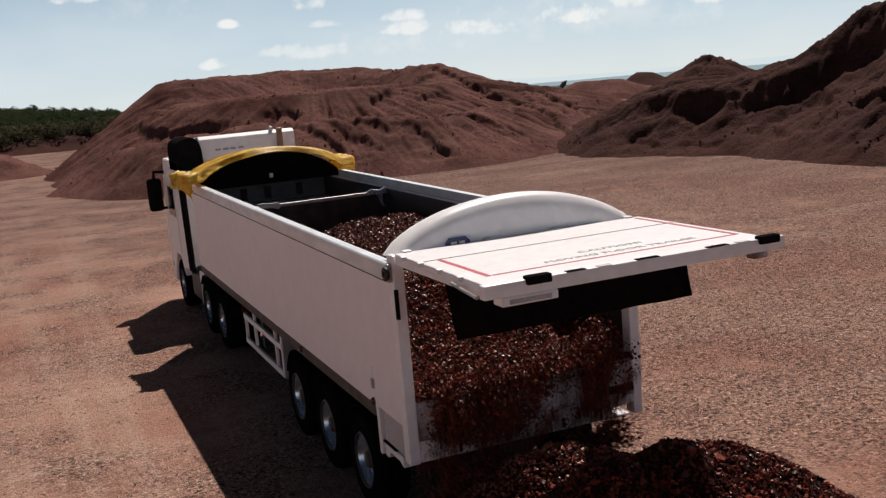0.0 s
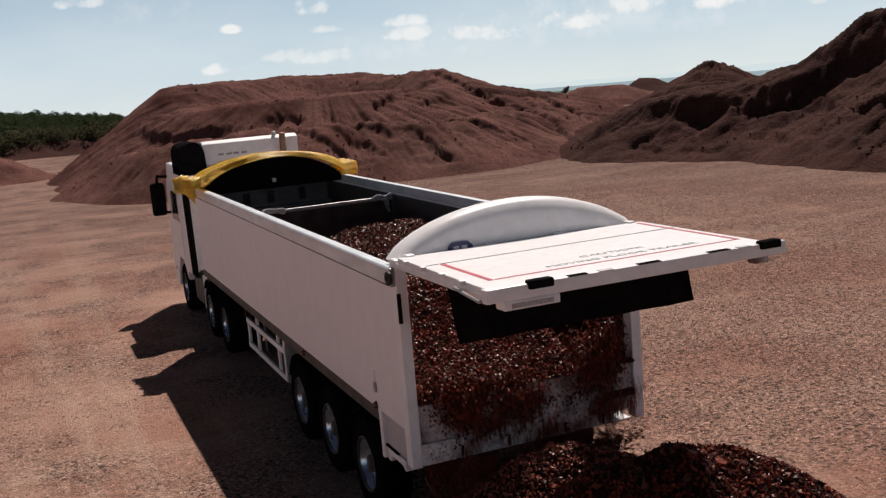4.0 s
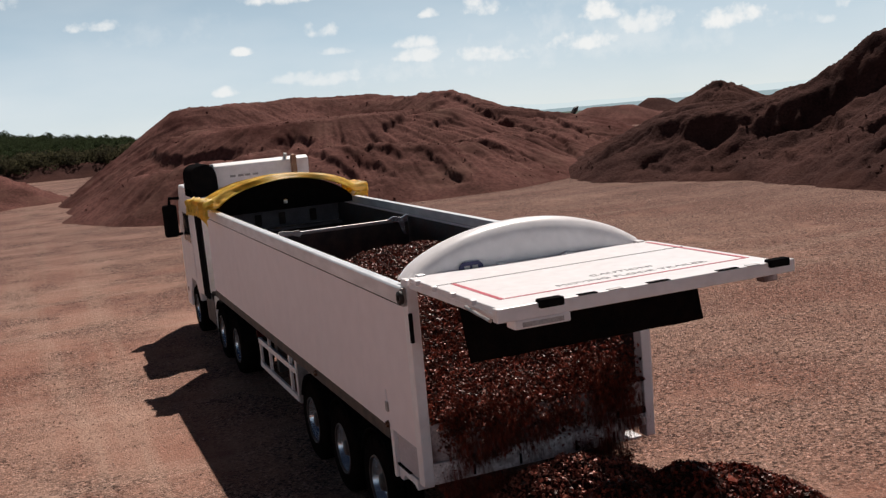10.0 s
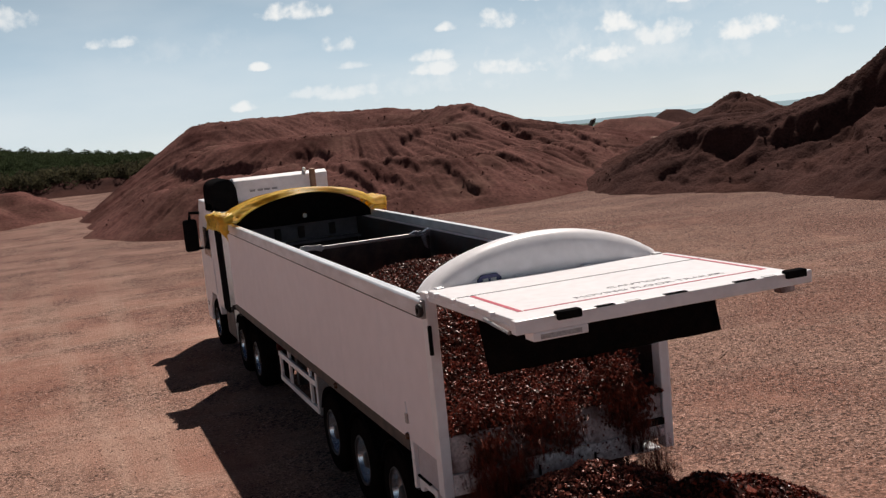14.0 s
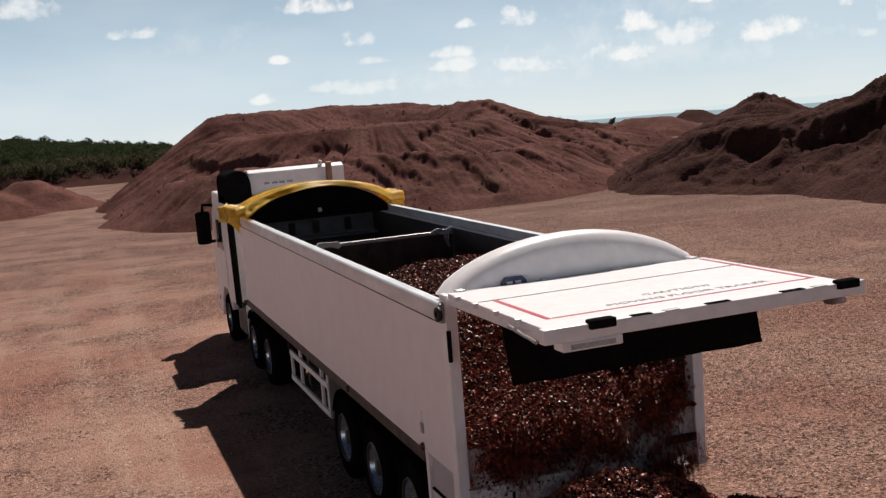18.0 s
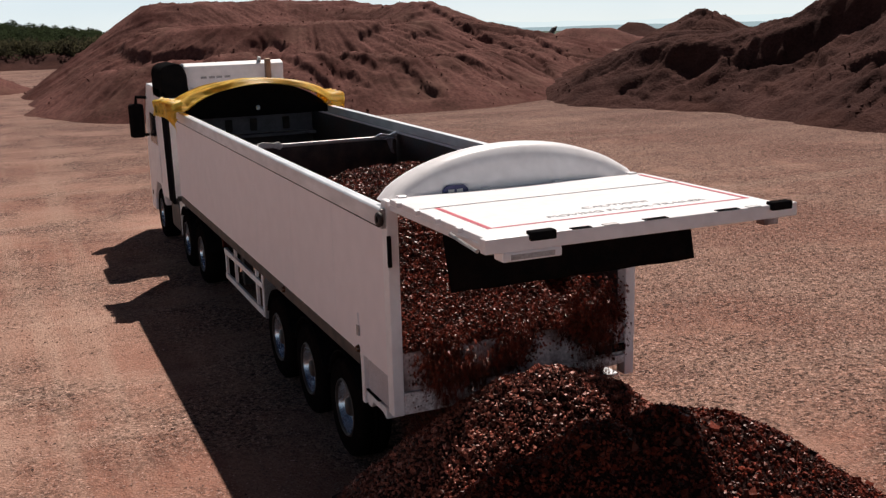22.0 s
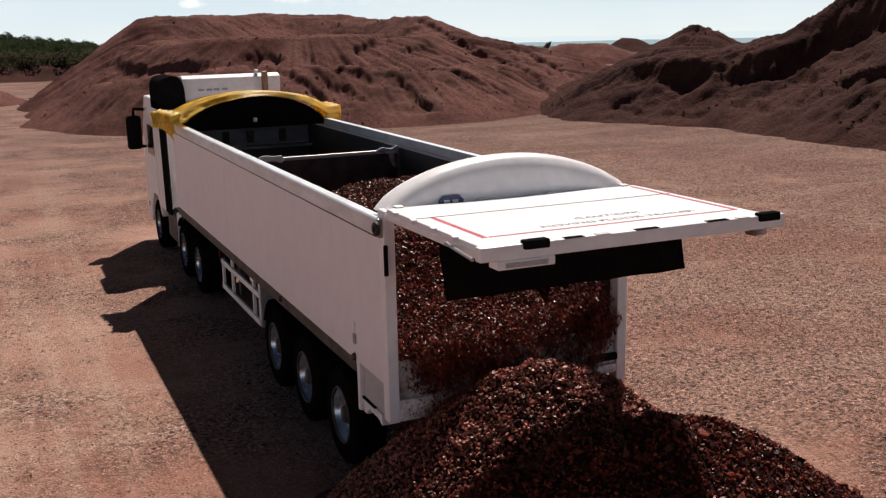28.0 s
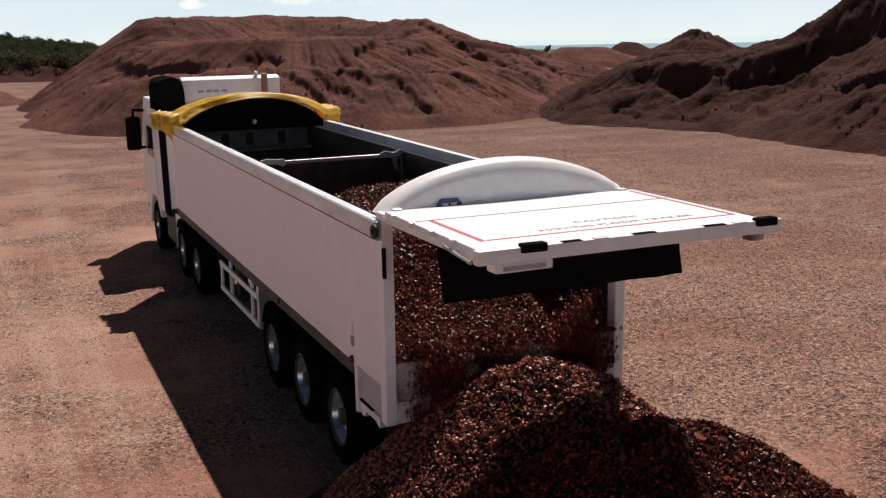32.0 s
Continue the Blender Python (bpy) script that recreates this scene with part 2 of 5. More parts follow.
    ramp.elements[1].position, ramp.elements[1].color = 0.14, (0.62, 0.62, 0.62, 1)
    for at, v in ((0.45, 0.7), (0.8, 0.85), (0.91, 1.0)):
        ramp.elements.new(at).color = (v, v, v, 1)
    L(picked.outputs[1], lift.inputs[0])
    both = N("ShaderNodeMath")
    both.operation = "MULTIPLY"
    L(shade.outputs[0], both.inputs[0])
    lifted = N("ShaderNodeMath")
    lifted.operation = "MULTIPLY"
    lifted.inputs[1].default_value = 1.14
    L(lift.outputs[0], lifted.inputs[0])
    L(lifted.outputs[0], both.inputs[1])
    L(both.outputs[0], tone.inputs["Value"])
    # loose gravel lies mostly on the side where loads are tipped
    _, patch = noisy(0.45, 7, 0.4, 0.6)
    where, tip, less, bare = N("ShaderNodeSeparateXYZ"), N("ShaderNodeMapRange"), N("ShaderNodeMath"), N("ShaderNodeMapRange")
    L(co.outputs["Object"], where.inputs[0])
    tip.inputs["From Min"].default_value, tip.inputs["From Max"].default_value, tip.inputs["To Max"].default_value = -3, 4, 0.16
    L(where.outputs[0], tip.inputs["Value"])
    less.operation = "SUBTRACT"
    L(patch, less.inputs[0])
    L(tip.outputs[0], less.inputs[1])
    bare.inputs["From Min"].default_value, bare.inputs["From Max"].default_value, bare.inputs["To Max"].default_value = 0.4, 0.56, 0.68
    L(less.outputs[0], bare.inputs["Value"])
    some = N("ShaderNodeMix")
    some.data_type = "RGBA"
    L(bare.outputs[0], some.inputs["Factor"])
    L(tone.outputs[0], some.inputs["A"])
    L(plain.outputs["Result"], some.inputs["B"])
    c = some.outputs["Result"]
    # fields and woods of the lowland beyond the quarry
    far, edge = N("ShaderNodeVectorMath"), N("ShaderNodeMapRange")
    far.operation = "LENGTH"
    edge.inputs["From Min"].default_value, edge.inputs["From Max"].default_value = 120, 190
    L(co.outputs["Object"], far.inputs[0])
    L(far.outputs["Value"], edge.inputs["Value"])
    field, _ = noisy(0.006, 4, 0.4, 0.6)
    land = mixed(field, (0.05, 0.075, 0.06, 1), (0.085, 0.1, 0.075, 1))
    last = N("ShaderNodeMix")
    last.data_type = "RGBA"
    L(edge.outputs[0], last.inputs["Factor"])
    L(c, last.inputs["A"])
    L(land, last.inputs["B"])
    c = last.outputs["Result"]
    L(c, b.inputs["Base Color"])
    add = N("ShaderNodeMath")
    add.operation = "ADD"
    L(spots, add.inputs[0])
    L(gritn, add.inputs[1])
    rounded = N("ShaderNodeMath")
    rounded.operation = "MULTIPLY_ADD"
    rounded.inputs[1].default_value = -0.9
    L(cell.outputs["Distance"], rounded.inputs[0])
    L(add.outputs[0], rounded.inputs[2])
    bp = N("ShaderNodeBump")
    bp.inputs["Strength"].default_value, bp.inputs["Distance"].default_value = 0.7, 0.025
    L(rounded.outputs[0], bp.inputs["Height"])
    L(bp.outputs[0], b.inputs["Normal"])
    return m


def glow(name, colour, strength):
    m = bpy.data.materials.new(name)
    m.use_nodes = True
    nt = m.node_tree
    nt.nodes.clear()
    e, o = nt.nodes.new("ShaderNodeEmission"), nt.nodes.new("ShaderNodeOutputMaterial")
    e.inputs[0].default_value, e.inputs[1].default_value = (*colour, 1), strength
    nt.links.new(e.outputs[0], o.inputs[0])
    return m


def leafy(name, light, dark):
    """Leaves that scatter light and let some of it through."""
    m = mat(name, light, 0.7, 0, dark, 0.4, 0.8, 6, 0.2, per_piece=0.35, spec=0.05)
    nt = m.node_tree
    b, out = nt.nodes["Principled BSDF"], nt.nodes["Material Output"]
    through_leaf, mix = nt.nodes.new("ShaderNodeBsdfTranslucent"), nt.nodes.new("ShaderNodeMixShader")
    mix.inputs[0].default_value = 0.45
    nt.links.new(b.inputs["Base Color"].links[0].from_socket, through_leaf.inputs[0])
    nt.links.new(b.outputs[0], mix.inputs[1])
    nt.links.new(through_leaf.outputs[0], mix.inputs[2])
    nt.links.new(mix.outputs[0], out.inputs[0])
    return m


WHITE = mat("white_paint", (0.9, 0.865, 0.88), 0.35, 0, (0.74, 0.68, 0.67), 1.3, 0.16, 9, 0.01)
DUSTY = mat("dusty_white", (0.62, 0.53, 0.53), 0.5, 0, (0.085, 0.028, 0.02), 3.6, 1.0, 30, 0.05)
SILLM = mat("scuffed_white", (0.88, 0.82, 0.82), 0.5, 0, (0.2, 0.1, 0.085), 19, 0.55, 60, 0.05)
PANEL = mat("side_panel", (0.9, 0.82, 0.835), 0.5, 0, (0.7, 0.63, 0.62), 0.5, 0.08, 4, 0.0)
RAILM = mat("rail_metal", (0.74, 0.76, 0.8), 0.38, 0.25, (0.5, 0.5, 0.52), 2.5, 0.45, 10, 0.03, stretch=(1, 0.25, 1))
INNER = mat("worn_steel", (0.07, 0.066, 0.07), 0.55, 0.6, (0.09, 0.055, 0.045), 3, 0.8, 30, 0.15)
BLACK = mat("black_plastic", (0.009, 0.009, 0.01), 0.55, 0, (0.016, 0.014, 0.0135), 8, 0.6, spec=0.0)
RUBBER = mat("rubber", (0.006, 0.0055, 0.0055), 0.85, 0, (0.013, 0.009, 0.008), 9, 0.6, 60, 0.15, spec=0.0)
CHASSIS = mat("chassis_black", (0.018, 0.016, 0.016), 0.6, 0.2, (0.09, 0.06, 0.05), 4, 0.7)
ALLOY = mat("polished_alloy", (0.88, 0.93, 1.0), 0.26, 0.85, (0.45, 0.47, 0.52), 7, 0.5, 40, 0.03)
LINING = mat("grey_lining", (0.24, 0.235, 0.26), 0.6, 0.0, (0.14, 0.13, 0.145), 4, 0.7)
GREYM = mat("grey_steel", (0.42, 0.41, 0.42), 0.45, 0.4, (0.3, 0.25, 0.23), 5, 0.6)
YELLOW = mat("yellow_sheet", (0.95, 0.67, 0.11), 0.5, 0, (0.8, 0.45, 0.035), 6, 0.6, 14, 0.3, 0.03, spec=0.4, stretch=(0.16, 1, 1))
LOCKM = mat("locker_grey", (0.5, 0.47, 0.5), 0.5, 0, (0.4, 0.35, 0.35), 4, 0.4)
CLOTH = mat("white_hem", (0.75, 0.73, 0.7), 0.6)
BLUE = mat("blue_badge", (0.02, 0.025, 0.12), 0.4)
REDM = mat("red_tape", (0.6, 0.06, 0.1), 0.35)
LAMP = mat("red_lens", (0.06, 0.006, 0.006), 0.2)
AMBER = mat("amber_lens", (0.07, 0.025, 0.01), 0.25)
GLASS = mat("dark_glass", (0.02, 0.022, 0.025), 0.05, 0.0)
INK = mat("dark_lettering", (0.2, 0.18, 0.19), 0.5)
RUST = mat("tan_stack", (0.34, 0.2, 0.13), 0.5, 0.3, (0.2, 0.1, 0.06), 6, 0.6)
EARTH = earth()
SPOIL = mat("spoil", (0.147, 0.0655, 0.056), 0.95, 0, (0.07, 0.031, 0.025), 0.4, 0.85, 6, 0.3, 0.05, spec=0.04)
SPOIL_R = mat("dark_spoil", (0.066, 0.031, 0.0265), 0.95, 0, (0.032, 0.0142, 0.0122), 0.5, 0.9, 9, 0.6, 0.08, spec=0.03)
STONE = mat("crushed_stone", (0.165, 0.03, 0.0165), 0.4, 0, (0.022, 0.0042, 0.003), 9, 0.85, 40, 0.25, 0.01, spec=0.24, per_piece=0.93)
# paler than crushed_stone: dust, plus sunshine on the fresh cone put into the colour
HEAPED = mat("sunlit_dusty_stone", (0.33, 0.11, 0.076), 0.45, 0, (0.06, 0.016, 0.012), 9, 0.85, 40, 0.25, 0.01, spec=0.3, per_piece=0.9)
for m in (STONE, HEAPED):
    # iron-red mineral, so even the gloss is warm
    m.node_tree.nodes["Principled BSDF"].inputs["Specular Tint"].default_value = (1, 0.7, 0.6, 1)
PEBBLE = mat("pebbles", (0.41, 0.265, 0.225), 0.9, 0, (0.17, 0.095, 0.08), 3, 0.7, 40, 0.3, 0.01, spec=0.2, per_piece=0.8)
# stone fines, blackened further for the shade in the gaps between stones
SHADED_FINES = mat("shaded_fines", (0.03, 0.01, 0.008), 0.95, 0, (0.018, 0.0065, 0.0055), 5, 0.7, 50, 0.8, 0.02, spec=0.1)


def moist(m, colour, scale, low, high, amount):
    """Darker, damper ground laid over a surface in patches."""
    nt = m.node_tree
    N, L = nt.nodes.new, nt.links.new
    base = nt.nodes["Principled BSDF"].inputs["Base Color"]
    under = base.links[0].from_socket
    co, mp, patch, level, mix = N("ShaderNodeTexCoord"), N("ShaderNodeMapping"), N("ShaderNodeTexNoise"), N("ShaderNodeMapRange"), N("ShaderNodeMix")
    mp.inputs["Scale"].default_value = (1, 1, 2)
    patch.inputs["Scale"].default_value, patch.inputs["Detail"].default_value, patch.inputs["Roughness"].default_value = scale, 6, 0.62
    level.inputs["From Min"].default_value, level.inputs["From Max"].default_value, level.inputs["To Max"].default_value = low, high, amount
    mix.data_type = "RGBA"
    mix.inputs["B"].default_value = (*colour, 1)
    L(co.outputs["Object"], mp.inputs[0])
    L(mp.outputs[0], patch.inputs["Vector"])
    L(patch.outputs[0], level.inputs["Value"])
    L(level.outputs[0], mix.inputs["Factor"])
    L(under, mix.inputs["A"])
    L(mix.outputs["Result"], base)


moist(SPOIL, (0.06, 0.019, 0.0155), 0.17, 0.52, 0.6, 0.6)
moist(SPOIL, (0.17, 0.09, 0.072), 0.3, 0.54, 0.66, 0.5)
moist(SPOIL_R, (0.085, 0.038, 0.03), 0.25, 0.5, 0.64, 0.55)
LEAF = leafy("leaves", (0.062, 0.08, 0.038), (0.034, 0.047, 0.022))
SCRUB = leafy("scrub_leaves", (0.085, 0.08, 0.044), (0.045, 0.038, 0.026))
BARK = mat("bark", (0.12, 0.085, 0.06), 0.9)
# glowing colours with the haze of the far distance already in them
HAZE_NEAR = glow("hazy_plain_glow", (0.33, 0.42, 0.45), 1.0)
HAZE_FAR = glow("hazy_hills_glow", (0.68, 0.77, 0.79), 1.0)

# ---- mesh helpers ----


def part(name, bm, material, parent=None, label="", smooth=False):
    me = bpy.data.meshes.new(name)
    bm.to_mesh(me)
    bm.free()
    me.materials.append(material)
    if smooth:
        me.shade_smooth()
    ob = new(name, me)
    if parent:
        ob.parent = parent
    return tagged(ob, label)


def thing(name, label, category, at=(0, 0, 0), group="", kind=""):
    ob = new(name)
    ob.location = at
    return tagged(ob, label, category, group, kind)


def box(x0, x1, y0, y1, z0, z1, bevel=0.0, bm=None):
    bm = bm or bmesh.new()
    made = bmesh.ops.create_cube(bm, size=1, matrix=Matrix.LocRotScale(((x0 + x1) / 2, (y0 + y1) / 2, (z0 + z1) / 2), None, (x1 - x0, y1 - y0, z1 - z0)))
    if bevel:
        edges = {e for v in made["verts"] for e in v.link_edges}
        bmesh.ops.bevel(bm, geom=list(edges), offset=bevel, segments=2, affect="EDGES", profile=0.5)
    return bm


def prism(points, axis, a, b, bevel=0.0, bm=None):
    """Extrudes a closed outline, given in the other two axes, from a to b along axis."""
    bm = bm or bmesh.new()

    def place(p, s):
        return {"x": (s, p[0], p[1]), "y": (p[0], s, p[1]), "z": (p[0], p[1], s)}[axis]

    lo = [bm.verts.new(place(p, a)) for p in points]
    hi = [bm.verts.new(place(p, b)) for p in points]
    n = len(points)
    bm.faces.new(lo)
    bm.faces.new(hi[::-1])
    for i in range(n):
        bm.faces.new((lo[i], hi[i], hi[(i + 1) % n], lo[(i + 1) % n]))
    bmesh.ops.recalc_face_normals(bm, faces=bm.faces)
    if bevel:
        bmesh.ops.bevel(bm, geom=list(bm.edges), offset=bevel, segments=2, affect="EDGES", profile=0.5)
    return bm


def turned(profile, seg=32, bm=None, at=(0, 0, 0)):
    """Turns a profile of (radius, x) round the x axis."""
    bm = bm or bmesh.new()
    rings = [[bm.verts.new((at[0] + x, at[1] + r * math.cos(2 * math.pi * i / seg), at[2] + r * math.sin(2 * math.pi * i / seg))) for i in range(seg)] for r, x in profile]
    for p, q in zip(rings, rings[1:]):
        for i in range(seg):
            bm.faces.new((p[i], p[(i + 1) % seg], q[(i + 1) % seg], q[i]))
    bmesh.ops.recalc_face_normals(bm, faces=bm.faces)
    return bm


def tube(points, r, seg=8, bm=None):
    bm = bm or bmesh.new()
    pts = [Vector(p) for p in points]
    rings = []
    for i, p in enumerate(pts):
        way = (pts[min(i + 1, len(pts) - 1)] - pts[max(i - 1, 0)]).normalized()
        side = way.orthogonal().normalized()
        up = way.cross(side)
        rings.append([bm.verts.new(p + r * (math.cos(2 * math.pi * k / seg) * side + math.sin(2 * math.pi * k / seg) * up)) for k in range(seg)])
    for a, b in zip(rings, rings[1:]):
        best = min(range(seg), key=lambda s: (a[0].co - b[s].co).length)
        for k in range(seg):
            bm.faces.new((a[k], a[(k + 1) % seg], b[(k + 1 + best) % seg], b[(k + best) % seg]))
    bm.faces.new(rings[0][::-1])
    bm.faces.new(rings[-1])
    return bm


TABLE = np.random.default_rng(7).random((256, 256))


def vnoise(x, y):
    """Smooth noise from 0 to 1 on a lattice of one metre."""
    xi, yi = np.floor(x).astype(int), np.floor(y).astype(int)
    u, v = x - xi, y - yi
    u, v = u * u * (3 - 2 * u), v * v * (3 - 2 * v)
    t = lambda a, b: TABLE[a % 256, b % 256]  # noqa: E731
    return (t(xi, yi) * (1 - u) + t(xi + 1, yi) * u) * (1 - v) + (t(xi, yi + 1) * (1 - u) + t(xi + 1, yi + 1) * u) * v


def fbm(x, y, octaves=5):
    s, a, total = 0.0, 0.5, 0.0
    for k in range(octaves):
        s = s + a * vnoise(x * 2**k + 17.3 * k, y * 2**k + 5.1 * k)
        total += a
        a *= 0.5
    return s / total


def sheet(name, xs, ys, zs, material, parent=None, label="", keep=None, smooth=True):
    """A mesh over a grid of heights; keep: which cells to keep."""
    ny, nx = zs.shape
    gx, gy = (xs, ys) if xs.ndim == 2 else np.meshgrid(xs, ys)
    verts = np.stack([gx, gy, zs], -1).reshape(-1, 3)
    i = np.arange((ny - 1) * nx).reshape(ny - 1, nx)[:, :-1].ravel()
    if keep is not None:
        i = i[keep[:-1, :-1].ravel()]
    faces = np.stack([i, i + 1, i + nx + 1, i + nx], 1)
    me = bpy.data.meshes.new(name)
    me.from_pydata(verts.tolist(), [], faces.tolist())
    me.materials.append(material)
    if smooth:
        me.shade_smooth()
    ob = new(name, me)
    if parent:
        ob.parent = parent
    return tagged(ob, label)


# ---- ground and distance ----


def ground_height(x, y):
    r = np.hypot(x, y - 5)
    fall = -0.0227 * np.maximum(0, r - 95)
    soft = np.clip((r - 4) / 10, 0.15, 1)
    return fall + (fbm(x * 0.35, y * 0.35, 4) - 0.5) * 0.10 * soft - 0.01


def make_ground():
    rad = np.r_[np.linspace(0, 16, 90), np.geomspace(16.3, 4600, 130)]
    ang = np.linspace(0, 2 * np.pi, 257)
    rr, aa = np.meshgrid(rad, ang)
    x, y = rr * np.sin(aa), 5 + rr * np.cos(aa)
    ob = sheet("ground", x, y, ground_height(x, y), EARTH)
    tagged(ob, "dusty red-brown gravel quarry yard with wheel tracks", "ground", kind="structure")


def ring(name, radius, low, height, material, label, seed, rise):
    ang = np.linspace(-0.6, 1.6, 240)
    h = height + fbm(ang * 14 + seed, ang * 0 + seed, 4) * rise
    bm = bmesh.new()
    last = None
    for a, t in zip(ang, h):
        pair = [bm.verts.new((radius * math.sin(a), radius * math.cos(a), z)) for z in (low, float(t))]
        if last:
            bm.faces.new((last[0], pair[0], pair[1], last[1]))
        last = pair
    tagged(part(name, bm, material), label, "distance", kind="structure")


make_ground()
# self-glowing rings, haze painted in, close off the horizon
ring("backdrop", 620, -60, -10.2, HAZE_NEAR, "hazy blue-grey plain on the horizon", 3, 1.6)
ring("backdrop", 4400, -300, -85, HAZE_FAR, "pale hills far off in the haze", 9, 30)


def stones(name, spots, sizes, material, seed, parent=None, label="", facets=0, flat=1.0):
    """Crushed stones, one rough block at each spot, joined in one mesh."""
    rng = np.random.default_rng(seed)
    bm = bmesh.new()
    if facets > 0:
        bmesh.ops.create_icosphere(bm, subdivisions=facets, radius=1)
    elif facets < 0:
        bmesh.ops.create_cone(bm, cap_ends=False, segments=4, radius1=1, radius2=0.0, depth=1.2)
        bmesh.ops.triangulate(bm, faces=bm.faces)
    else:
        bmesh.ops.create_cone(bm, cap_ends=True, cap_tris=True, segments=4, radius1=1, radius2=0.45, depth=1.3)
        bmesh.ops.triangulate(bm, faces=bm.faces)
    base = np.array([v.co for v in bm.verts])
    tri = np.array([[v.index for v in f.verts] for f in bm.faces])
    bm.free()
    n, k = len(spots), len(base)
    q = rng.normal(size=(n, 4))
    q /= np.linalg.norm(q, axis=1, keepdims=True)
    a, b, c, d = q.T
    rot = np.stack([1 - 2 * (c * c + d * d), 2 * (b * c - a * d), 2 * (b * d + a * c), 2 * (b * c + a * d), 1 - 2 * (b * b + d * d), 2 * (c * d - a * b), 2 * (b * d - a * c), 2 * (c * d + a * b), 1 - 2 * (b * b + c * c)], 1).reshape(n, 3, 3)
    shape = base[None] * rng.uniform(0.6, 1.35, (n, 1, 3)) * rng.uniform(0.75, 1.2, (n, k, 1))
    verts = np.einsum("nij,nkj->nki", rot, shape) * np.array((1, 1, flat)) * np.asarray(sizes)[:, None, None] + np.asarray(spots)[:, None]
    faces = tri[None] + (np.arange(n) * k)[:, None, None]
    me = bpy.data.meshes.new(name)
    me.from_pydata(verts.reshape(-1, 3).tolist(), [], faces.reshape(-1, 3).tolist())
    me.materials.append(material)
    ob = new(name, me)
    if parent:
        ob.parent = parent
    return tagged(ob, label, kind="stuff")


def along(line, n):
    """Tips set evenly along a ridge line of (x, y, top, flat radius, slope)."""
    p = np.array(line)
    t = np.linspace(0, len(p) - 1, n)
    return [tuple(np.interp(v, range(len(p)), p[:, c]) for c in range(5)) for v in t]


def scarp(z, gx, gy, line, drop, run):
    """Breaks the slope along a line: a small steep face on the side away from the sun, easing out below it."""
    jag = (fbm(gx * 0.8 + 31, gy * 0.8 + 12, 3) - 0.5) * 0.8
    cut = np.zeros(z.shape)
    for (ax, ay), (bx, by) in zip(line, line[1:]):
        lx, ly = bx - ax, by - ay
        size = math.hypot(lx, ly)
        nx, ny = -ly / size, lx / size
        if nx * SUN_WAY.x + ny * SUN_WAY.y > 0:
            nx, ny = -nx, -ny
        u = ((gx - ax) * lx + (gy - ay) * ly) / size
        s = (gx - ax) * nx + (gy - ay) * ny + jag
        ends = np.clip((u + 0.5) / 0.6, 0, 1) * np.clip((size + 0.5 - u) / 0.6, 0, 1)
        cut = np.maximum(cut, np.where(s > 0, (1 - np.exp(-s / 0.2)) * np.exp(-s / run), 0) * ends)
    return z - 1.45 * drop * cut


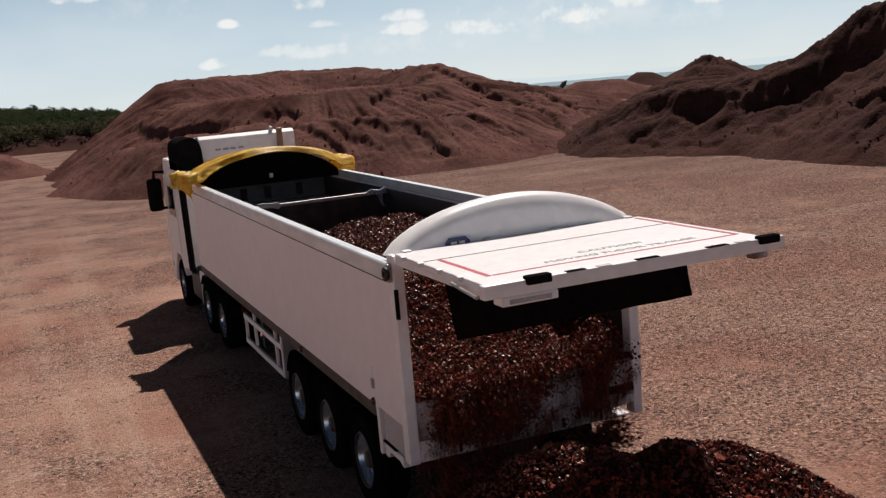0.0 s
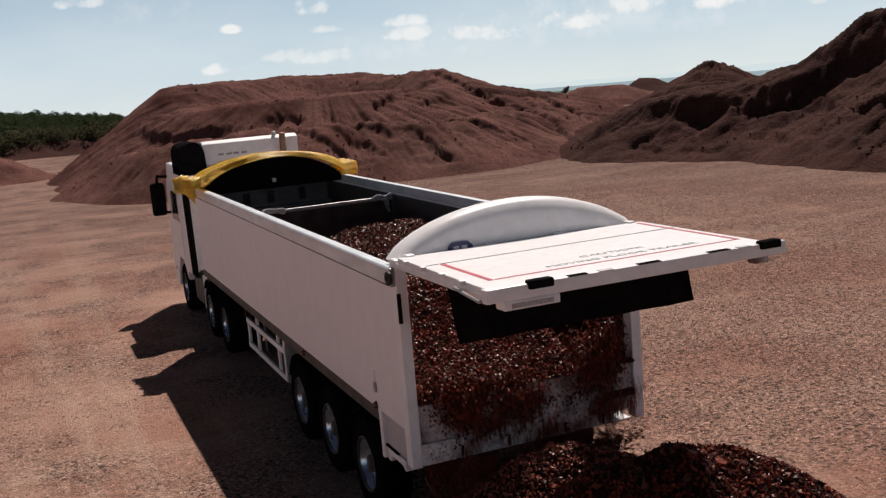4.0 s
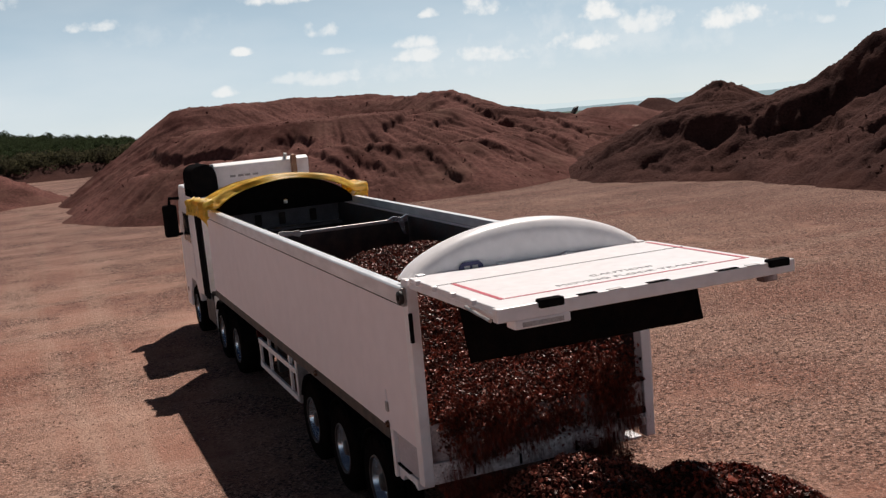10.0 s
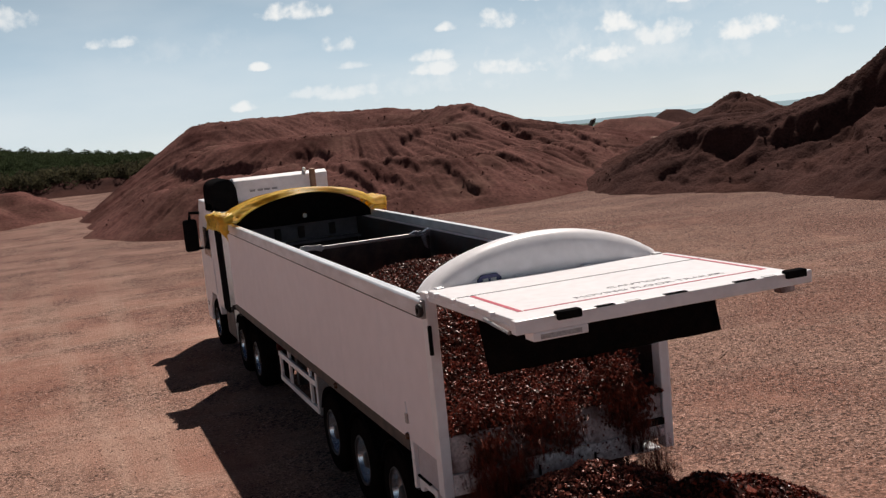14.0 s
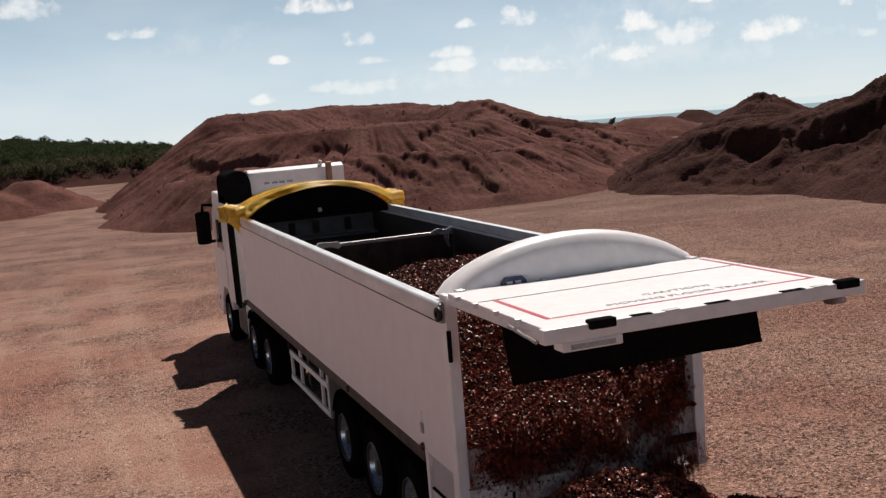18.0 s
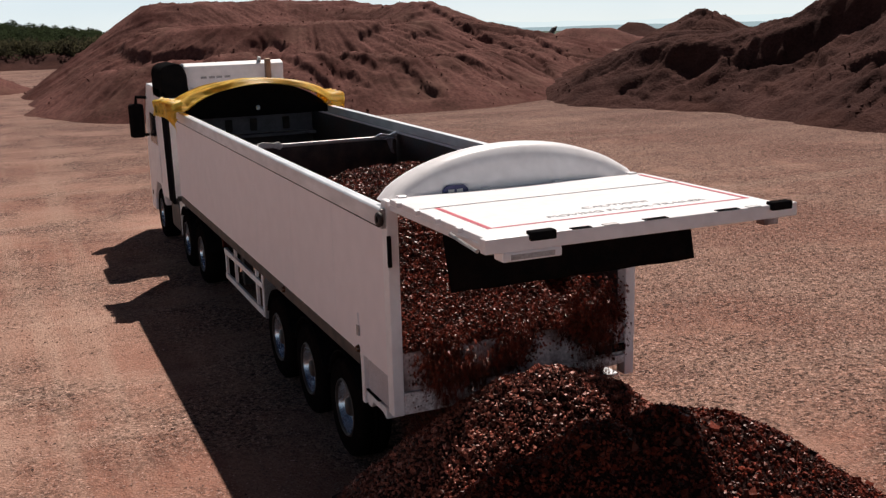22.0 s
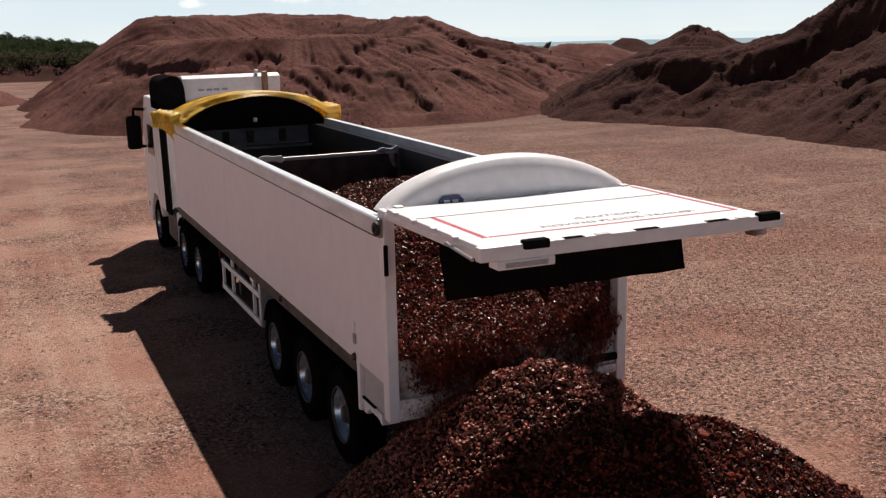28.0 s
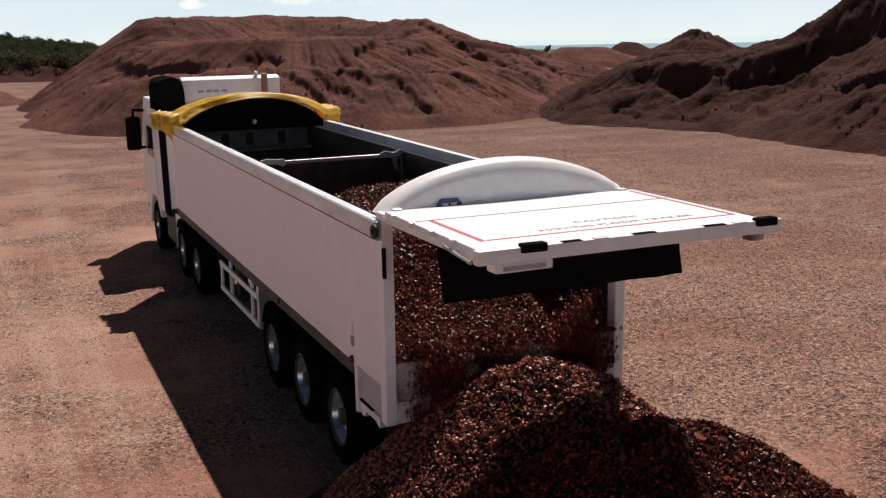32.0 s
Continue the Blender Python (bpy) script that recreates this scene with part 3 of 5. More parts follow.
def heap(name, label, tips, x0, x1, y0, y1, step, material, rough=0.45, base=-0.4, centre=None, wear=1.0, scarps=(), warp=1.0, rocks=0, gouge=1.0, crag=0.0):
    """A stockpile: a union of tipped cones (x, y, top, flat radius, slope), worn by runnels that fan out from its centre and broken by scarps."""
    xs, ys = np.arange(x0, x1, step), np.arange(y0, y1, step)
    gx, gy = np.meshgrid(xs, ys)
    wx = gx + (fbm(gx * 0.22, gy * 0.22, 3) - 0.5) * warp
    wy = gy + (fbm(gx * 0.22 + 40, gy * 0.22 + 9, 3) - 0.5) * warp
    wx, wy = wx + (fbm(gx * 0.9 + 3, gy * 0.9, 4) - 0.5) * crag, wy + (fbm(gx * 0.9 + 29, gy * 0.9 + 6, 4) - 0.5) * crag
    z = np.full(gx.shape, -3.0)
    for cx, cy, top, flat, slope in tips:
        c = top - np.maximum(0, np.hypot(wx - cx, wy - cy) - flat) * slope
        z = np.maximum(z, c) + 0.03 * np.exp(-np.abs(z - c) / 0.12)
    z = z - 0.03
    crest = max(t[2] for t in tips)
    high = np.clip(z / 1.2, 0, 1)
    # runnels down the slopes, in places
    ox, oy = centre or (sum(t[0] for t in tips) / len(tips), sum(t[1] for t in tips) / len(tips))
    r, a = np.hypot(gx - ox, gy - oy), np.arctan2(gx - ox, oy - gy)
    bend = (fbm(gx * 0.3 + 60, gy * 0.3, 3) - 0.5) * 0.05
    runnel = 1 - np.abs(vnoise((a + bend) * 17 + 9, r * 0.05) - 0.5) * 2
    rill = 1 - np.abs(vnoise((a + bend * 0.5) * 46 + 3, r * 0.07) - 0.5) * 2
    scratch = 1 - np.abs(vnoise((a + bend * 0.4) * 105 + 31, r * 0.11) - 0.5) * 2
    where = np.clip((fbm(gx * 0.12 + 70, gy * 0.12 + 8, 3) - 0.42) * 7, 0, 1)
    flank = np.clip((crest - z) / 1.5, 0, 1) * high
    z = z - (runnel**7 * 0.26 * (0.2 + 0.8 * where) + rill**6 * 0.14 * where + scratch**8 * 0.07 * (1 - where)) * flank * wear * np.clip(r / 5, 0, 1)
    # small slips that leave steep scars on the slope
    slip = fbm(gx * 0.2 + 11, gy * 0.3 + 4, 4)
    torn = np.clip((fbm(gx * 0.09 + 50, gy * 0.12, 2) - 0.45) * 9, 0, 1)
    for level, drop in ((0.46, 0.3), (0.55, 0.5)):
        z = z - drop * np.clip((slip - level) / 0.012, 0, 1) * np.clip(1 - (slip - level) / 0.1, 0, 1) * torn * flank * min(1, wear) * 0.6 * gouge
    z = z + (fbm(gx * 0.6, gy * 0.6, 4) - 0.5) * rough * 0.3 * high + (fbm(gx * 2.5, gy * 2.5, 3) - 0.5) * 0.1 * high
    z = z - np.clip(0.12 - np.abs(fbm(gx * 0.75 + 14, gy * 0.75 + 33, 4) - 0.5), 0, 1) * 1.5 * gouge * np.clip((fbm(gx * 0.14 + 5, gy * 0.14 + 61, 2) - 0.4) * 5, 0, 1) * high
    z = z + (fbm(gx * 0.45 + 90, gy * 0.45 + 17, 3) - 0.5) * 0.42 * np.clip((z - crest + 1.2) / 0.8, 0, 1) * (crest > 4)
    z = z + (np.abs(fbm(gx * 1.1 + 5, gy * 1.1, 4) - 0.5) - 0.1) * 0.9 * max(0, wear - 1) * high
    for line, drop, run in scarps:
        z = scarp(z, gx, gy, line, drop, run)
    # long shallow streaks where loose stone has run down the slope, and single lumps
    z = z + (fbm((a + bend) * 24, r * 0.1, 3) - 0.5) * 0.26 * flank * np.clip(r / 6, 0, 1)
    z = z + np.clip(vnoise(gx * 2.6 + 3, gy * 2.6) - 0.84, 0, 1) * 0.7 * high * np.clip((fbm(gx * 0.25 + 20, gy * 0.25 + 2, 3) - 0.45) * 6, 0, 1)
    keep = z > base
    keep[:-1] |= keep[1:]
    keep[:, :-1] |= keep[:, 1:]
    z = np.maximum(z + ground_height(gx, gy) * 0.5, base - 0.2 + ground_height(gx, gy))
    ob = tagged(sheet(name, xs, ys, z, material, keep=keep), label, "stockpile")
    if rocks:
        # clods and blocks that have rolled down and lie in drifts
        rng = np.random.default_rng(rocks)
        iy, ix = rng.integers(2, len(ys) - 2, rocks * 6), rng.integers(2, len(xs) - 2, rocks * 6)
        drift = fbm(gx * 0.3 + 80, gy * 0.3 + 7, 4)[iy, ix] + rng.uniform(-0.06, 0.06, len(ix))
        ok = (high[iy, ix] > 0.1) & (drift > 0.52)
        iy, ix = iy[ok][:rocks], ix[ok][:rocks]
        size = 0.018 + 0.06 * rng.random(len(ix)) ** 5
        stones("loose_rock", np.stack([xs[ix] + rng.uniform(-0.07, 0.07, len(ix)), ys[iy] + rng.uniform(-0.07, 0.07, len(ix)), z[iy, ix] + 0.2 * size], 1), size, material, rocks, ob)
    return ob


TOP_RIDGE = [(6.5, 57.2, 4.97, 1.8, 0.68), (9.1, 60.1, 4.92, 3.0, 0.6), (13.2, 61.3, 5.05, 3.0, 0.6), (17.4, 62.0, 4.87, 3.2, 0.55), (20.2, 58.0, 4.3, 2.5, 0.5), (20.9, 53.0, 4.76, 0.7, 0.5), (22.4, 50.2, 3.6, 1.0, 0.45), (24.5, 49.5, 3.1, 1.2, 0.4), (26.6, 48.0, 2.6, 1.2, 0.4), (28.4, 46.4, 2.0, 1.0, 0.4)]
MID_RIDGE = [(5.4, 51.1, 3.6, 2.0, 0.62), (9.0, 51.5, 3.7, 3.5, 0.6), (14.0, 51.5, 3.75, 3.5, 0.55), (18.0, 50.0, 3.7, 2.5, 0.45)]
FRONT_RIDGE = [(1.2, 45.3, 1.9, 0.9, 0.64), (2.8, 42.1, 2.3, 0.9, 0.66), (5.5, 41.0, 2.5, 1.2, 0.65), (8.7, 40.5, 2.6, 1.2, 0.62), (11.7, 39.8, 2.5, 1.2, 0.6), (14.3, 39.2, 2.2, 1.0, 0.5), (20.5, 43.5, 2.2, 1.0, 0.42), (24.0, 44.5, 2.0, 1.0, 0.38)]
MOUND_SCARPS = [
    ([(4.0, 54.0), (4.9, 51.6)], 0.3, 0.7), ([(3.6, 51.5), (5.0, 50.4)], 0.28, 0.6), ([(2.3, 53.5), (2.9, 50.0), (3.6, 47.8), (4.8, 47.4), (6.3, 47.0)], 0.42, 0.9),
    ([(0.9, 46.6), (2.2, 44.2), (3.4, 43.4)], 0.3, 0.8), ([(8.3, 46.8), (9.5, 47.4), (10.4, 46.7)], 0.45, 0.7), ([(11.2, 39.5), (11.9, 38.7), (12.4, 38.2)], 0.5, 0.7),
    ([(12.6, 38.6), (13.5, 38.4), (13.9, 37.0), (14.3, 35.4)], 0.42, 0.7), ([(9.8, 39.4), (10.7, 37.9), (11.4, 36.7)], 0.3, 0.5), ([(8.8, 41.0), (9.1, 39.0), (9.9, 37.2)], 0.4, 0.6),
    ([(20.1, 51.4), (19.0, 51.2), (16.4, 48.2), (14.6, 46.7)], 0.35, 0.8), ([(17.3, 46.3), (18.6, 46.7), (19.3, 46.1)], 0.4, 0.6), ([(20.6, 45.6), (21.8, 42.5)], 0.3, 0.5),
    ([(22.6, 48.0), (23.4, 46.0), (23.4, 42.0), (22.6, 39.6)], 0.42, 0.5), ([(25.6, 47.0), (26.2, 44.4), (25.8, 41.5)], 0.38, 0.45), ([(24.3, 47.5), (24.9, 44.6), (24.6, 42.4)], 0.26, 0.4),
    ([(20.9, 52.0), (21.9, 49.0), (22.6, 47.2)], 0.3, 0.6), ([(15.6, 42.6), (17.4, 41.2), (18.8, 39.0)], 0.28, 0.5), ([(18.2, 43.6), (19.6, 41.6)], 0.26, 0.4), ([(6.2, 44.6), (7.6, 43.6)], 0.25, 0.5),
]
heap("spoil_mound", "broad red-brown heap of quarry spoil with worn gullies", along(TOP_RIDGE, 37) + along(MID_RIDGE, 13) + along(FRONT_RIDGE, 29), -9, 40, 31, 80, 0.105, SPOIL, centre=(13, 52), wear=0.9, scarps=MOUND_SCARPS, rocks=2600, gouge=0.3)
CUT_EDGE = [(23.8, 35.6, 1.7, 0.8, 0.6), (25.2, 33.4, 2.4, 1.5, 0.95), (26.9, 31.6, 2.7, 2.7, 2.0), (28.8, 29.6, 3.1, 2.5, 1.9), (30.3, 27.9, 3.9, 1.9, 1.6), (31.2, 26.2, 5.6, 1.2, 2.0), (32.2, 23.4, 6.0, 1.0, 2.0), (34.0, 16.0, 6.7, 1.2, 1.8), (35.0, 8.0, 7.2, 1.2, 1.7)]
FAN = [(22.2, 33.6, 1.3, 0.1, 0.56), (22.9, 32.8, 1.66, 0.1, 0.57), (24.0, 30.8, 1.58, 0.1, 0.57), (24.8, 29.4, 1.6, 0.1, 0.57), (25.4, 28.1, 1.56, 0.1, 0.57), (26.0, 27.2, 1.72, 0.1, 0.57),
       (27.0, 26.4, 2.05, 0.1, 0.57), (28.4, 25.6, 2.8, 0.1, 0.57), (29.3, 24.6, 3.55, 0.1, 0.57), (30.5, 22.0, 4.4, 0.1, 0.57), (31.5, 18.0, 5.1, 0.1, 0.6), (32.0, 12.0, 5.5, 0.1, 0.6), (32.3, 6.0, 5.7, 0.1, 0.6)]
CUT_SCARPS = [
    ([(30.6, 38.6), (32.0, 37.4), (33.0, 35.8)], 0.45, 0.7), ([(27.6, 26.0), (26.5, 24.2)], 0.7, 0.6),
    ([(29.4, 20.4), (27.4, 21.6), (26.2, 22.6)], 0.5, 0.6), ([(21.6, 32.2), (22.2, 30.6)], 0.2, 0.4), ([(22.6, 29.2), (23.4, 27.6)], 0.2, 0.4), ([(24.6, 25.6), (24.4, 24.4)], 0.25, 0.4),
]
heap("spoil_mound", "dark crushed-rock heap with a steep cut face above loose fans", along(CUT_EDGE, 97) + [
    (32.3, 40.0, 3.95, 0.4, 0.5), (29.5, 37.6, 3.0, 1.5, 0.4)] + along(FAN, 121)
    + along([(30.2, 22.8, 4.5, 0.0, 0.8), (24.4, 24.4, 0.5, 0.0, 0.8)], 26) + along([(31.0, 19.4, 5.4, 0.0, 0.8), (24.4, 21.0, 0.5, 0.0, 0.8)], 26)
    + along([(31.7, 15.7, 5.7, 0.0, 0.8), (25.0, 17.6, 0.5, 0.0, 0.8)], 26) + along([(32.0, 12.0, 5.8, 0.0, 0.8), (25.4, 14.0, 0.5, 0.0, 0.8)], 26), 15, 50, -4, 52, 0.105, SPOIL_R, 0.4, centre=(46, 24), wear=1.06, scarps=CUT_SCARPS, warp=0.55, rocks=2600, gouge=0.7, crag=0.9)
heap("spoil_mound", "low rounded grey-brown heap in the quarry", [(53, 86, 1.9, 2.5, 0.4), (48, 90, 0.9, 3.0, 0.3), (58, 84, 0.9, 3.0, 0.3)], 34, 72, 68, 106, 0.5, SPOIL)
heap("spoil_mound", "small dark conical heap in the quarry", [(67.8, 100, 2.2, 1.0, 0.55), (73, 97, 0.9, 3.0, 0.35)], 54, 84, 84, 114, 0.5, SPOIL_R)
heap("scrub_bank", "low dark bank below the trees at the quarry edge", along([(-30, 98, 1.9, 2.0, 0.4), (-8, 97, 1.5, 2.0, 0.4), (4, 95, 1.1, 2.0, 0.4), (15, 92, 0.2, 2.0, 0.4)], 24), -44, 26, 80, 112, 0.4, SPOIL_R, 0.6, -2.5)
heap("spoil_mound", "low red-brown heap beside the haul road", [(-5.9, 64, 1.9, 0.8, 0.52), (-9.2, 61.5, 1.6, 1.5, 0.5), (-4.4, 66, 0.9, 0.5, 0.5)], -18, 4, 52, 76, 0.25, SPOIL)

# ---- lorry ----
W = 1.275
LENGTH = 10.7
RAIL_TOP, SIDE_LOW = 2.86, 1.33
FLOOR = 1.56
AXLES = (1.58, 2.9, 4.22)


def wheel(parent, x, y, r=0.52, width=0.34, name="wheel"):
    """A tyre with grooves on a polished alloy rim with ten hand holes; the outer face looks along x's sign."""
    s = 1 if x > 0 else -1
    w = part(name, turned([(0.31, -0.5 * width), (r - 0.05, -0.5 * width), (r - 0.01, -0.42 * width), (r, -0.3 * width), (r, -0.12 * width), (r - 0.012, -0.1 * width),
                           (r - 0.012, -0.06 * width), (r, -0.04 * width), (r, 0.04 * width), (r - 0.012, 0.06 * width), (r - 0.012, 0.1 * width), (r, 0.12 * width),
                           (r, 0.3 * width), (r - 0.01, 0.42 * width), (r - 0.05, 0.5 * width), (0.31, 0.5 * width)], 40), RUBBER, parent, "black tyre dusty with red grit", True)
    w.location = (x - s * width / 2, y, r)
    o = s * width / 2
    rim = part("rim", turned([(0.215, o - s * 0.125), (0.24, o - s * 0.12), (0.256, o - s * 0.07), (0.272, o - s * 0.02)], 40), ALLOY, w, "polished alloy rim", True)
    part("rim_flange", turned([(0.272, o - s * 0.02), (0.276, o - s * 0.006), (0.284, o + s * 0.004), (0.298, o + s * 0.002), (0.312, o - s * 0.03)], 40), CHASSIS, w, "dark rim flange", True)
    # chassis black here carries the shade inside the deep dish
    part("disc", turned([(0.0, o - s * 0.03), (0.085, o - s * 0.03), (0.1, o - s * 0.06), (0.12, o - s * 0.1), (0.16, o - s * 0.12), (0.216, o - s * 0.126)], 32), CHASSIS, w, "dusty steel wheel disc and hub, darkened for shade in the dish", True)
    holes = bmesh.new()
    for k in range(10):
        a = 2 * math.pi * k / 10
        bmesh.ops.create_cone(holes, cap_ends=True, segments=10, radius1=0.028, radius2=0.028, depth=0.02, matrix=Matrix.Translation((o - s * 0.12, 0.2 * math.cos(a), 0.2 * math.sin(a))) @ Matrix.Rotation(radians(90), 4, "Y"))
    tagged(part("hand_hole", holes, BLACK, w), kind="stuff")
    nuts = bmesh.new()
    for k in range(10):
        a = 2 * math.pi * (k + 0.5) / 10
        bmesh.ops.create_cone(nuts, cap_ends=True, segments=6, radius1=0.016, radius2=0.013, depth=0.04, matrix=Matrix.Translation((o - s * 0.1, 0.14 * math.cos(a), 0.14 * math.sin(a))) @ Matrix.Rotation(radians(90), 4, "Y"))
    tagged(part("wheel_nuts", nuts, GREYM, w), kind="stuff")
    return w


def text_on(words, size, m, parent, name, material):
    cu = bpy.data.curves.new(name, "FONT")
    cu.body, cu.size, cu.align_x, cu.align_y, cu.extrude = words, size, "CENTER", "CENTER", 0.001
    tmp = bpy.data.objects.new(name, cu)
    me = bpy.data.meshes.new_from_object(tmp)
    bpy.data.objects.remove(tmp)
    plate = bmesh.new()
    plate.from_mesh(me)
    left = set(plate.verts)
    while left:
        # one letter: all the points joined to this one
        todo, letter = [left.pop()], []
        while todo:
            v = todo.pop()
            letter.append(v)
            for e in v.link_edges:
                w = e.other_vert(v)
                if w in left:
                    left.remove(w)
                    todo.append(w)
        index = {v: i for i, v in enumerate(letter)}
        one = bpy.data.meshes.new(name)
        one.from_pydata([tuple(v.co) for v in letter], [], [[index[v] for v in f.verts] for f in plate.faces if f.verts[0] in index])
        one.materials.append(material)
        ob = new(name, one)
        ob.parent, ob.matrix_local = parent, m
    plate.free()


trailer = thing("tipping_trailer", "white moving-floor bulk trailer standing on the gravel with its tailgate raised", "trailer")
for side in (-1, 1):
    a, b = sorted((side * W, side * (W - 0.05)))
    wall = part("side_wall", box(a, b, 0.1, LENGTH, SIDE_LOW, 2.72, 0.008), PANEL, trailer, "smooth white side wall")
    # joints between the plank panels
    for y in (1.6, 3.2, 4.9, 6.5, 8.2, 9.8):
        part("panel_joint", box(*sorted((side * (W - 0.001), side * (W + 0.0015))), y - 0.003, y + 0.003, SIDE_LOW + 0.03, 2.66), WHITE, wall)
    part("inner_lining", box(*sorted((side * (W - 0.054), side * (W - 0.07))), 0.14, LENGTH - 0.06, FLOOR, 2.7), INNER, trailer, "dark worn inner side wall")
    o = side * (W + 0.045)
    part("top_rail", prism([(o, 2.70), (o, 2.845), (side * (W + 0.03), 2.86), (side * (W - 0.06), 2.86), (side * (W - 0.06), 2.74), (side * (W + 0.0), 2.69)], "y", 0.06, 10.62, 0.006), RAILM, trailer, "pale grey metal top rail")
    part("rail_seam", box(*sorted((side * (W + 0.004), side * (W + 0.03))), 0.14, 10.55, 2.682, 2.694), BLACK, trailer)
    part("rail_end_cap", box(*sorted((side * (W - 0.03), side * (W + 0.05))), 0.02, 0.07, 2.69, 2.86, 0.012), GREYM, trailer, "grey rail end bracket")
    inset = 0.075 if side > 0 else 0
    p0, p1 = sorted((side * (W + 0.004 - inset), side * (W - 0.1 - inset)))
    part("rear_post", box(p0, p1, 0.0, 0.14, 0.99, 2.93, 0.01), WHITE, trailer, "white box-section rear post")
    part("floor_beam", box(*sorted((side * (W - 0.005), side * (W - 0.12))), 0.92, LENGTH, 1.2, SIDE_LOW), CHASSIS, trailer)
    part("chassis_rail", box(*sorted((side * 0.42, side * 0.56)), 0.15, 10.4, 0.88, 1.2, 0.01), CHASSIS, trailer)
    # step-down box at the tail
    if side < 0:
        part("corner_leg", prism([(0.8, 0.9), (0.8, 1.33), (0.9, 1.33), (0.885, 1.2), (0.885, 0.84), (0.82, 0.84)], "x", side * (W - 0.002), side * (W - 0.05), 0.004), WHITE, trailer, "white folded lower corner plate")
        locker = part("tool_box", prism([(0.15, 0.98), (0.15, SIDE_LOW - 0.005), (0.8, SIDE_LOW - 0.005), (0.8, 0.98)], "x", side * (W - 0.045), side * (W - 0.4), 0.008), LOCKM, trailer, "grey steel locker behind the rear post")
        part("lid", box(*sorted((side * (W - 0.044), side * (W - 0.03))), 0.2, 0.76, 1.0, SIDE_LOW - 0.012, 0.005), LOCKM, locker)
        part("box_latch", box(*sorted((side * (W - 0.05), side * (W - 0.015))), 0.46, 0.8, 0.975, 0.993), BLACK, locker)
        part("foot", prism([(0.3, 0.86), (0.3, 0.97), (0.8, 0.97), (0.8, 0.83), (0.72, 0.83), (0.66, 0.9), (0.4, 0.9)], "x", side * (W - 0.03), side * (W - 0.2), 0.006), WHITE, locker)
    for y, z in ((3.67, 1.28), (0.92, 1.36)):
        bm = turned([(0.0, 0.035), (0.028, 0.03), (0.04, 0.0), (0.04, -0.02)], 16)
        lamp = part("marker_lamp", bm, AMBER, trailer, "small dark amber marker lamp")
        lamp.matrix_local = Matrix.Translation((side * W, y, z)) @ Matrix.Rotation(0 if side > 0 else math.pi, 4, "Z")
    lock = part("twist_lock", box(*sorted((side * W, side * (W + 0.02))), 0.86, 0.92, 1.5, 1.6, 0.005), GREYM, trailer)
    part("handle", box(*sorted((side * W, side * (W + 0.012))), 0.885, 0.9, 1.6, 1.72), WHITE, lock)
    part("rear_marker", box(*sorted((side * (W - 0.02), side * (W + 0.012))), -0.035, 0.0, 2.36, 2.63, 0.004), BLACK, trailer, "black upright marker block")
    for n, y in enumerate(AXLES):
        wheel(trailer, side * (W - 0.03), y)
        # arched mudguard
        pts = [(y + 0.6 * math.cos(radians(a)), 0.52 + 0.6 * math.sin(radians(a))) for a in range(20, 161, 14)]
        pts += [(y + 0.585 * math.cos(radians(a)), 0.52 + 0.585 * math.sin(radians(a))) for a in range(160, 19, -14)]
        part("mudguard", prism(pts, "x", *sorted((side * (W - 0.04), side * (W - 0.42)))), BLACK, trailer)
    part("guard_plate", box(*sorted((side * (W - 0.03), side * (W - 0.3))), 4.82, 4.86, 0.6, 1.2), GREYM, trailer)
    # side guard
    guard = part("side_guard", box(*sorted((side * (W - 0.02), side * (W - 0.06))), 4.9, 7.25, 0.98, 1.06, 0.006), WHITE, trailer, "white side guard rails")
    part("rail", box(*sorted((side * (W - 0.02), side * (W - 0.06))), 4.9, 7.25, 0.6, 0.68, 0.006), WHITE, guard)
    for y in (4.9, 5.25, 6.55, 7.19):
        part("upright", box(*sorted((side * (W - 0.03), side * (W - 0.07))), y, y + 0.06, 0.6, 1.32 if y < 7 else 1.06, 0.004), WHITE, guard)
    part("landing_leg", box(*sorted((side * 0.75, side * 0.9)), 7.6, 7.75, 0.35, 1.2, 0.01), CHASSIS, trailer)

ring_end = part("rail_ring", turned([(0.03, -0.02), (0.058, -0.02), (0.065, 0.0), (0.058, 0.02), (0.03, 0.02), (0.03, -0.02)], 20, at=(-W - 0.06, 0.03, 2.775)), CHASSIS, trailer, "dark ring on the end of the top rail", True)
part("floor", box(-W + 0.07, W - 0.07, 0.06, LENGTH - 0.05, FLOOR - 0.04, FLOOR), INNER, trailer, "steel moving floor slats")
part("rear_board", box(-W + 0.1, W - 0.1, 0.03, 0.06, 1.2, FLOOR - 0.005, 0.004), DUSTY, trailer, "dusty white board below the floor's end")
sill = part("rear_sill", prism([(-W + 0.1, 1.0), (0.82, 1.0), (0.86, 1.1), (W - 0.182, 1.12), (W - 0.182, 1.2), (-W + 0.1, 1.2)], "y", -0.01, 0.12, 0.008), SILLM, trailer, "scuffed white rear sill splashed with red dust")
for x in (-0.78, -0.3, 0.3, 0.72):
    part("drain_slot", box(x - 0.012, x + 0.012, -0.016, -0.008, 1.02, 1.12), BLACK, sill)
part("wear_block", box(0.78, 1.1, -0.02, 0.03, 1.24, 1.31, 0.01), BLACK, trailer, "dark stained bracket")
speck_rng = np.random.default_rng(77)
speck_x, speck_z = speck_rng.uniform(-W + 0.12, 0.8, 240), 1.02 + 0.18 * speck_rng.random(240) ** 0.6
